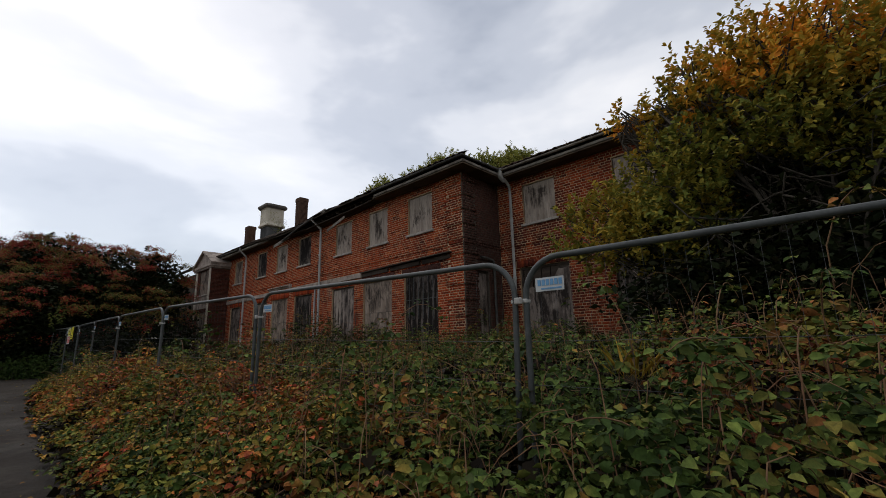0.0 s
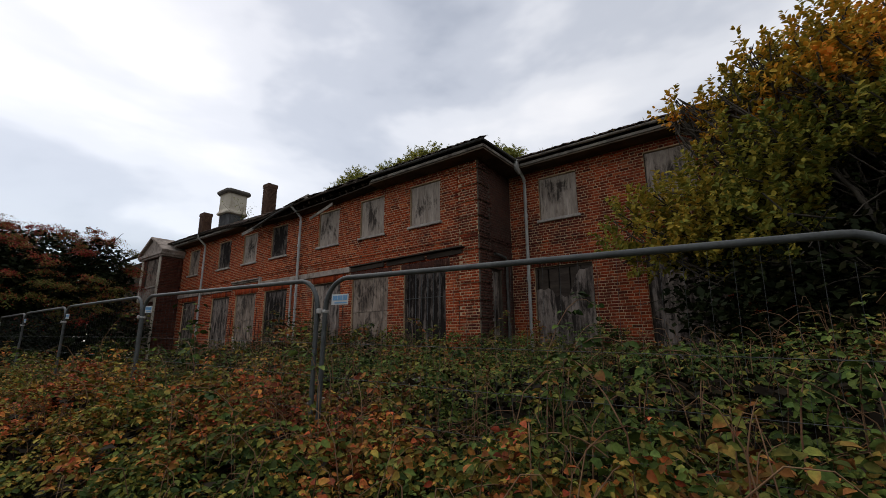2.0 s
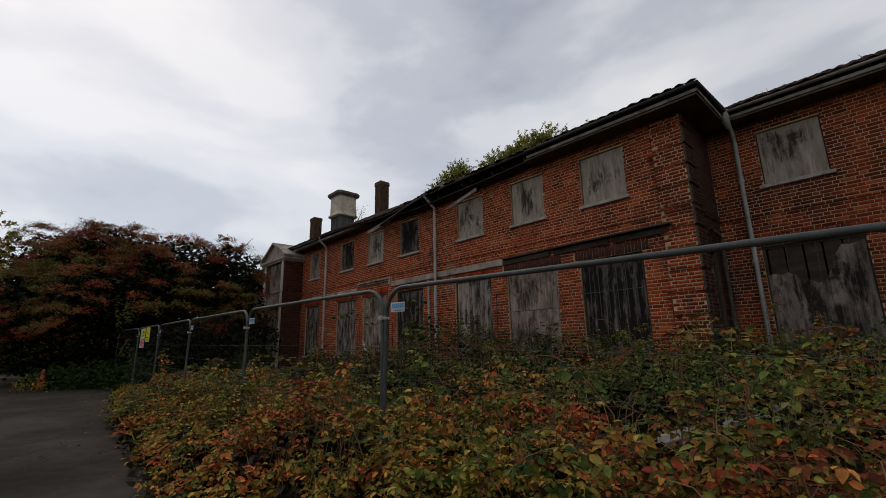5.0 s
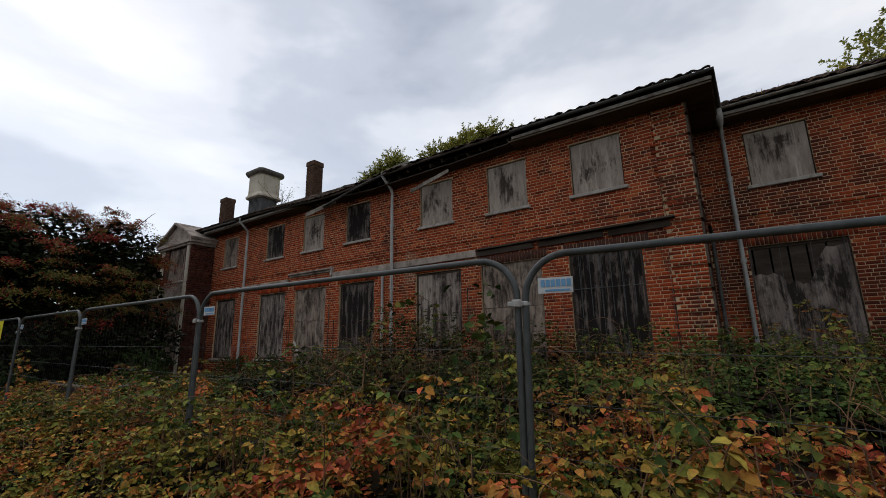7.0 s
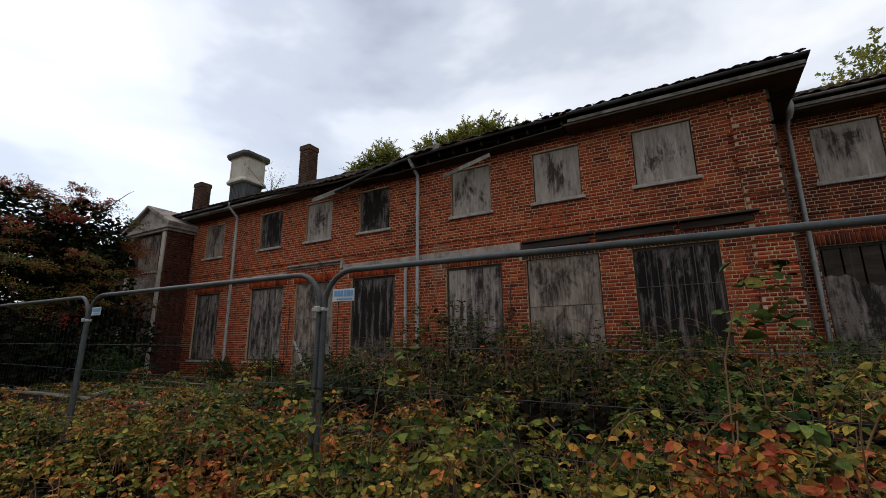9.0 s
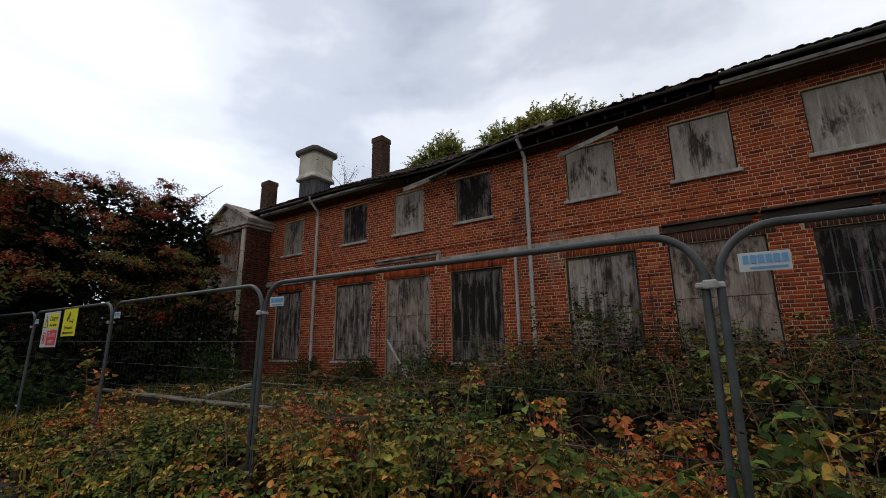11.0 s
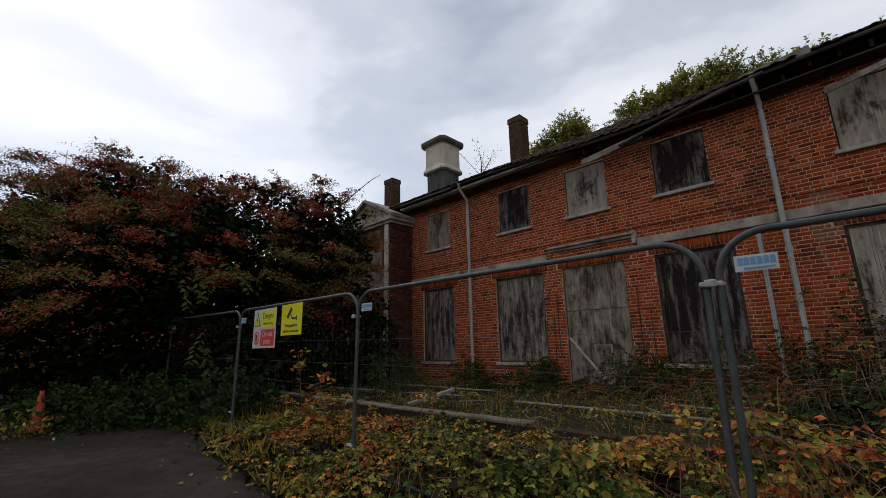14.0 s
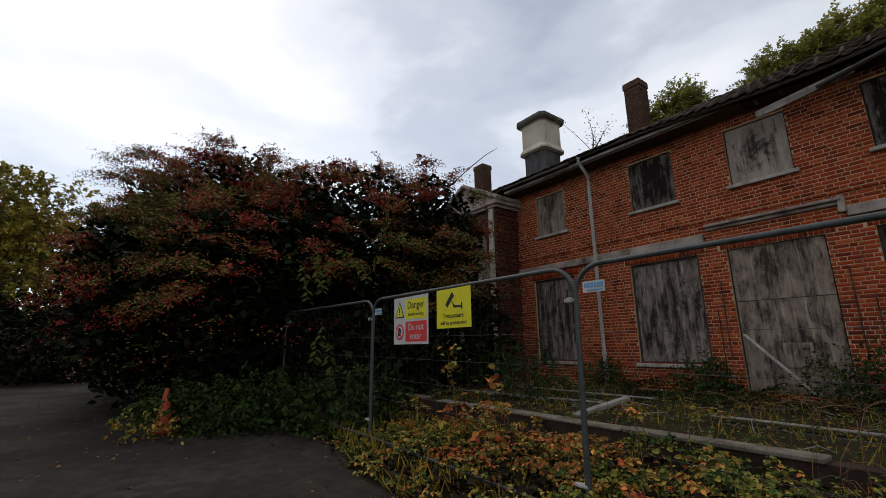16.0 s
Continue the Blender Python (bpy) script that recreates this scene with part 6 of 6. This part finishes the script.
for y, top, w in ((26.3, 13.2, 0.8), (24.9, 14.2, 1.05), (22.7, 12.7, 1.0), (20.8, 13.5, 1.05), (19.2, 13.9, 1.0), (17.6, 13.6, 1.05), (16.2, 13.0, 1.0), (14.7, 12.8, 1.0), (13.2, 12.6, 0.9), (12.1, 12.1, 0.6)):
    birch(y, top, w)
round_tree((25.5, -1.6, 0.0), 16.9, 3.2, GREENTREE, "dark green tree behind the wing roof", 2600, (0.15, 0.25))
for x, y, h, w in ((-6.5, 50, 11.6, 4.2), (-12, 47, 12.6, 4.6), (-18, 52, 14, 5.0), (-10, 58, 14, 5.5), (-24, 46, 13, 5)):
    round_tree((x, y, 0.6), h, w, YELLOWTREE, "tall tree with yellowing autumn leaves", 1500, (0.2, 0.34))
for x, y, h, w in ((3, 56, 12.0, 4.5), (9, 58, 12, 4.5), (-2, 60, 12, 5)):
    round_tree((x, y, 0.6), h, w, BERRYSHADE, "dark green tree beyond the shrub", 800, (0.25, 0.45))


def low_shrub(name, at, r, h, material, label, n=150, size=(0.06, 0.12)):
    x, y, z = at
    lobes = [((x, y, z + h * 0.45), (r, r, h * 0.55)), ((x + r * 0.5, y - r * 0.3, z + h * 0.35), (r * 0.7, r * 0.7, h * 0.4))]
    ob = thing(name, at, label, "shrub")
    t = Tubes()
    for k in range(7):
        limb(t, np.array(at) + RNG.normal(size=3) * (0.08, 0.08, 0), np.array(at) + RNG.normal(size=3) * (r * 0.5, r * 0.5, 0) + (0, 0, h * 0.75), 0.014, 0.004, 0.15, 5, 5)
    part("branchwork", t.mesh("stems", BARK), BARK, ob)
    arr, _ = sprigs(lobes, n, (0.25, 0.6), 9, size, 0.35, 0.4, 0.4)
    k = arr[0][:, 2] > z + 0.02
    part("leaves", leaf_mesh("leaves", material, *[q[k] for q in arr], LEAF_FULL, 0.9), material, ob)
    return ob


for x, y, r, h in ((1.3, 25.0, 0.8, 0.9), (0.6, 24.9, 0.6, 0.7), (2.6, 24.0, 0.5, 0.9), (0.0, 25.9, 0.5, 0.6), (1.9, 24.0, 0.5, 0.6)):
    low_shrub("fern_clump", (x, y, float(slope(y))), r, h, FERN, "low fresh green ferns under the shrub")
for x, y, r, h in ((5.6, 22.9, 0.6, 1.1), (8.5, 18.5, 0.45, 0.9), (8.6, 21.0, 0.35, 0.7), (8.6, 23.3, 0.4, 0.6), (6.2, 25.0, 0.6, 1.3)):
    low_shrub("wild_shrub", (x, y, TERRACE), r, h, FERN, "straggly green shrub on the terrace", 150, (0.04, 0.085))
for x, y in ((-5, 44), (-8.5, 45), (-11.5, 46), (-1.5, 43)):
    low_shrub("hedge_shrub", (x, y, float(slope(y))), 2.6, 3.6, BERRYSHADE, "tall dark hedge shrub beyond the drive", 900, (0.16, 0.3))
for x, y in ((-8, 40), (-10, 42), (-13, 41), (-6, 41), (-16, 44), (-3.5, 39)):
    low_shrub("hedge_shrub", (x, y, float(slope(y))), 2.2, 2.2, BERRYSHADE, "dark low hedge shrub by the drive", 420, (0.14, 0.26))


def sapling(at, h, material, label, n=16):
    ob = thing("sapling", at, label, "sapling")
    t = Tubes()
    a = np.array(at, float)
    q = limb(t, a, a + (RNG.uniform(-0.1, 0.1), RNG.uniform(-0.1, 0.1), h), 0.008, 0.003, 0.1, 8, 6)
    part("stem", t.mesh("stem", CANE), CANE, ob)
    pts = np.array(q)
    at2 = pts[RNG.integers(2, len(pts), n * 3)] + RNG.normal(size=(n * 3, 3)) * (0.09, 0.09, 0.06)
    w, u = scatter_dirs(n * 3, 0.4)
    part("leaves", leaf_mesh("leaves", material, at2, w, u, RNG.uniform(0.07, 0.13, n * 3), LEAF_FULL, 1.05), material, ob)
    return ob


for x, y, h in ((2.9, 9.3, 1.9), (3.0, 9.45, 1.6), (3.1, 12.1, 1.4), (2.8, 11.95, 1.2), (2.6, 21.4, 1.3), (2.4, 20.6, 1.0)):
    sapling((x, y, float(ground_z(x, y))), h, BRAMBLE_DEEP if y < 20 else BRAMBLE, "upright bramble shoot with broad leaves", 20)

low_shrub("creeper_clump", (-0.5, 24.9, float(slope(25))), 0.32, 0.28, BRAMBLE, "reddish creeper round the foot of the cone", 60, (0.04, 0.08))

# plants on the roofs
ob = thing("roof_sapling", (11.2, 24.6, EZ + (11.2 - EX) * PITCH), "spindly birch sapling growing from the roof", "sapling")
t = Tubes()
tips = []
for k in range(7):
    q = limb(t, (11.2, 24.6, EZ + (11.2 - EX) * PITCH - 0.05), (11.2 + RNG.normal(0, 0.3), 24.6 + RNG.normal(0, 0.35), 8.95 + RNG.uniform(-0.4, 0.25)), 0.014, 0.004, 0.15, 6, 5)
    tips += q[2:]
part("stem", t.mesh("stem", BARK), BARK, ob)
tips = np.array(tips)
at2 = tips[RNG.integers(0, len(tips), 150)] + RNG.normal(size=(150, 3)) * 0.12
w, u = scatter_dirs(150)
part("leaves", leaf_mesh("leaves", GREENTREE, at2, w, u, RNG.uniform(0.05, 0.09, 150), LEAF_FEW), GREENTREE, ob)
n = 60
y = RNG.uniform(3.2, 7.2, n)
x = WEX + np.abs(RNG.normal(0, 0.12, n)) + 0.02
k = np.array([noise.noise((0, b * 1.6, 3)) for b in y]) > -0.15
grass_mesh("gutter_weeds", x[k], y[k], (0.04, 0.2), "dry weeds growing along the wing's gutter", GRASS, z=np.full(k.sum(), EZ + 0.02))
ivy_p = []
for yA, zA, yB, zB in ((8.2, 0.7, 8.5, 4.9), (8.5, 3.6, 8.1, 4.6), (8.9, 3.9, 8.3, 4.5), (8.3, 0.7, 8.7, 4.0)):
    ivy_p.append([(FX - 0.035 - 0.01 * math.sin(9 * s), yA + (yB - yA) * s + 0.12 * math.sin(7 * s + yA), zA + (zB - zA) * s) for s in np.linspace(0, 1, 12)])
t = Tubes()
for q in ivy_p:
    t.add(q, 0.006, 4)
tagged(part("dead_creeper", t.mesh("creeper", CANE), CANE), "bare dead creeper clinging to the brick corner", "creeper")

# ---- bricks and tiles ----
NEAR = [(10.62, 11.27), (12.90, 13.50)]
rows = brick_rows(CORNER, BAY0 - 0.01, 0.3, 6.375, main_open + [(a - 0.15, b + 0.15, LZ, LZ + 0.235) for a, b, s in LOW_MAIN])
single = [r for r in rows if any(a - 0.01 <= r[0] and r[0] + r[1] <= b + 0.01 for a, b in NEAR) and 1.0 < r[2] < 3.3][:300]
chosen = set(single)
part("brickwork", bricks_mesh("brickwork", "x", FX, -1, [r for r in rows if r not in chosen], proud_main), BRICK, wall_main)["kind"] = "stuff"
rows = [r for r in brick_rows(-9.0, CORNER - 0.01, 0.3, 6.375, wing_open + [(a - 0.15, b + 0.15, LZ, LZ + 0.235) for a, b, s in LOW_WING[:3]])]
part("brickwork", bricks_mesh("brickwork", "x", WX, -1, rows, proud_wing), BRICK, wall_wing)["kind"] = "stuff"
# the return's brick colour holds its shade together with its soot
part("brickwork", bricks_mesh("brickwork", "y", CORNER, -1, brick_rows(FX - 0.03, WX, 0.3, 6.375, RETURN_OPEN), proud_side, BRICK_SOOT_SHADE), BRICK_SOOT_SHADE, wall_side)["kind"] = "stuff"
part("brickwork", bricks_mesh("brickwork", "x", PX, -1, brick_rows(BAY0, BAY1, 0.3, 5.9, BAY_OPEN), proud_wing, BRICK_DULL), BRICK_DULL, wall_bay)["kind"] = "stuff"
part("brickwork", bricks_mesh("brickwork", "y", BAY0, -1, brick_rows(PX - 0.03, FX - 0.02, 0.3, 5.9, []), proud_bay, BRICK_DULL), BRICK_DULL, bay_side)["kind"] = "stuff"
shared = {}
for a, w, z, h in single:
    key = round(w, 2)
    if key not in shared:
        e = 0.004
        v = [(0, 0, 0), (0, w, 0), (0, w, h), (0, 0, h), (-0.006, e, e), (-0.006, w - e, e), (-0.006, w - e, h - e), (-0.006, e, h - e)]
        shared[key] = np_mesh("brick", v, [(4, 5, 6, 7), (0, 1, 5, 4), (1, 2, 6, 5), (2, 3, 7, 6), (3, 0, 4, 7)], BRICK_ONE)
    ob = part("brick", shared[key], BRICK_ONE, wall_main)
    ob.location = (FX + RNG.uniform(-0.002, 0.001), a, z)


def tile_mesh(wide, long, pitch, thick=0.018):
    """A curved clay tile: a shallow S across its width, sloping with the roof."""
    us = np.linspace(0, 1, 7)
    prof = 0.02 * np.sin(us * 2 * math.pi)
    c = 1 / math.sqrt(1 + pitch ** 2)
    v = []
    for dz in (0, -thick):
        for s in (0, 1):
            for u, p in zip(us, prof):
                v.append((s * long * c, u * wide, s * long * c * pitch + p + dz - s * 0.02))
    f = []
    for i in range(6):
        f += [(i, i + 7, i + 8, i + 1), (14 + i, 15 + i, 22 + i, 21 + i), (i, i + 1, i + 15, i + 14)]
    return v, f


TW, TL = 0.24, 0.36
step = TL / math.sqrt(1 + PITCH ** 2)


def tile_roof(roof, ex, ya, yb, rows_n, pitch, hip=None, gap=None):
    tv, tf = tile_mesh(TW + 0.01, TL + 0.06, pitch)
    tile_one = np_mesh("roof_tile", tv, tf, TILE_ONE)
    av, af = [], []
    base_v, base_f = np.array(tv), np.array(tf)
    for r in range(rows_n):
        x0 = ex - 0.05 + r * step
        z0 = EZ + 0.045 + (x0 - ex) * pitch
        y = ya + (r * step if hip else 0)
        while y < yb:
            j = RNG.normal(0, 0.012, 3)
            lost = RNG.uniform() < 0.03 or (gap and gap[0] < y < gap[1] and r < 2 and RNG.uniform() < 0.5)
            if not lost:
                dip = float(sag(x0, y)) if gap else 0
                at = (x0 + j[0], y + j[1] * 0.5, z0 + abs(j[2]) * 0.8 + dip)
                if r == 0:
                    ob = part("roof_tile", tile_one, TILE_ONE, roof)
                    ob.location = at
                else:
                    af.append(base_f + len(av) * len(base_v))
                    av.append(base_v + at)
            y += TW
    part("tile_course", np_mesh("tiles", np.concatenate(av), np.concatenate(af), TILE), TILE, roof)["kind"] = "stuff"


tile_roof(roof_main, EX, CORNER - 0.55, 32.0, 17, PITCH, hip=True, gap=(11.8, 16.5))
tile_roof(roof_wing, WEX, -9.0, CORNER - 0.6, 14, WPITCH)
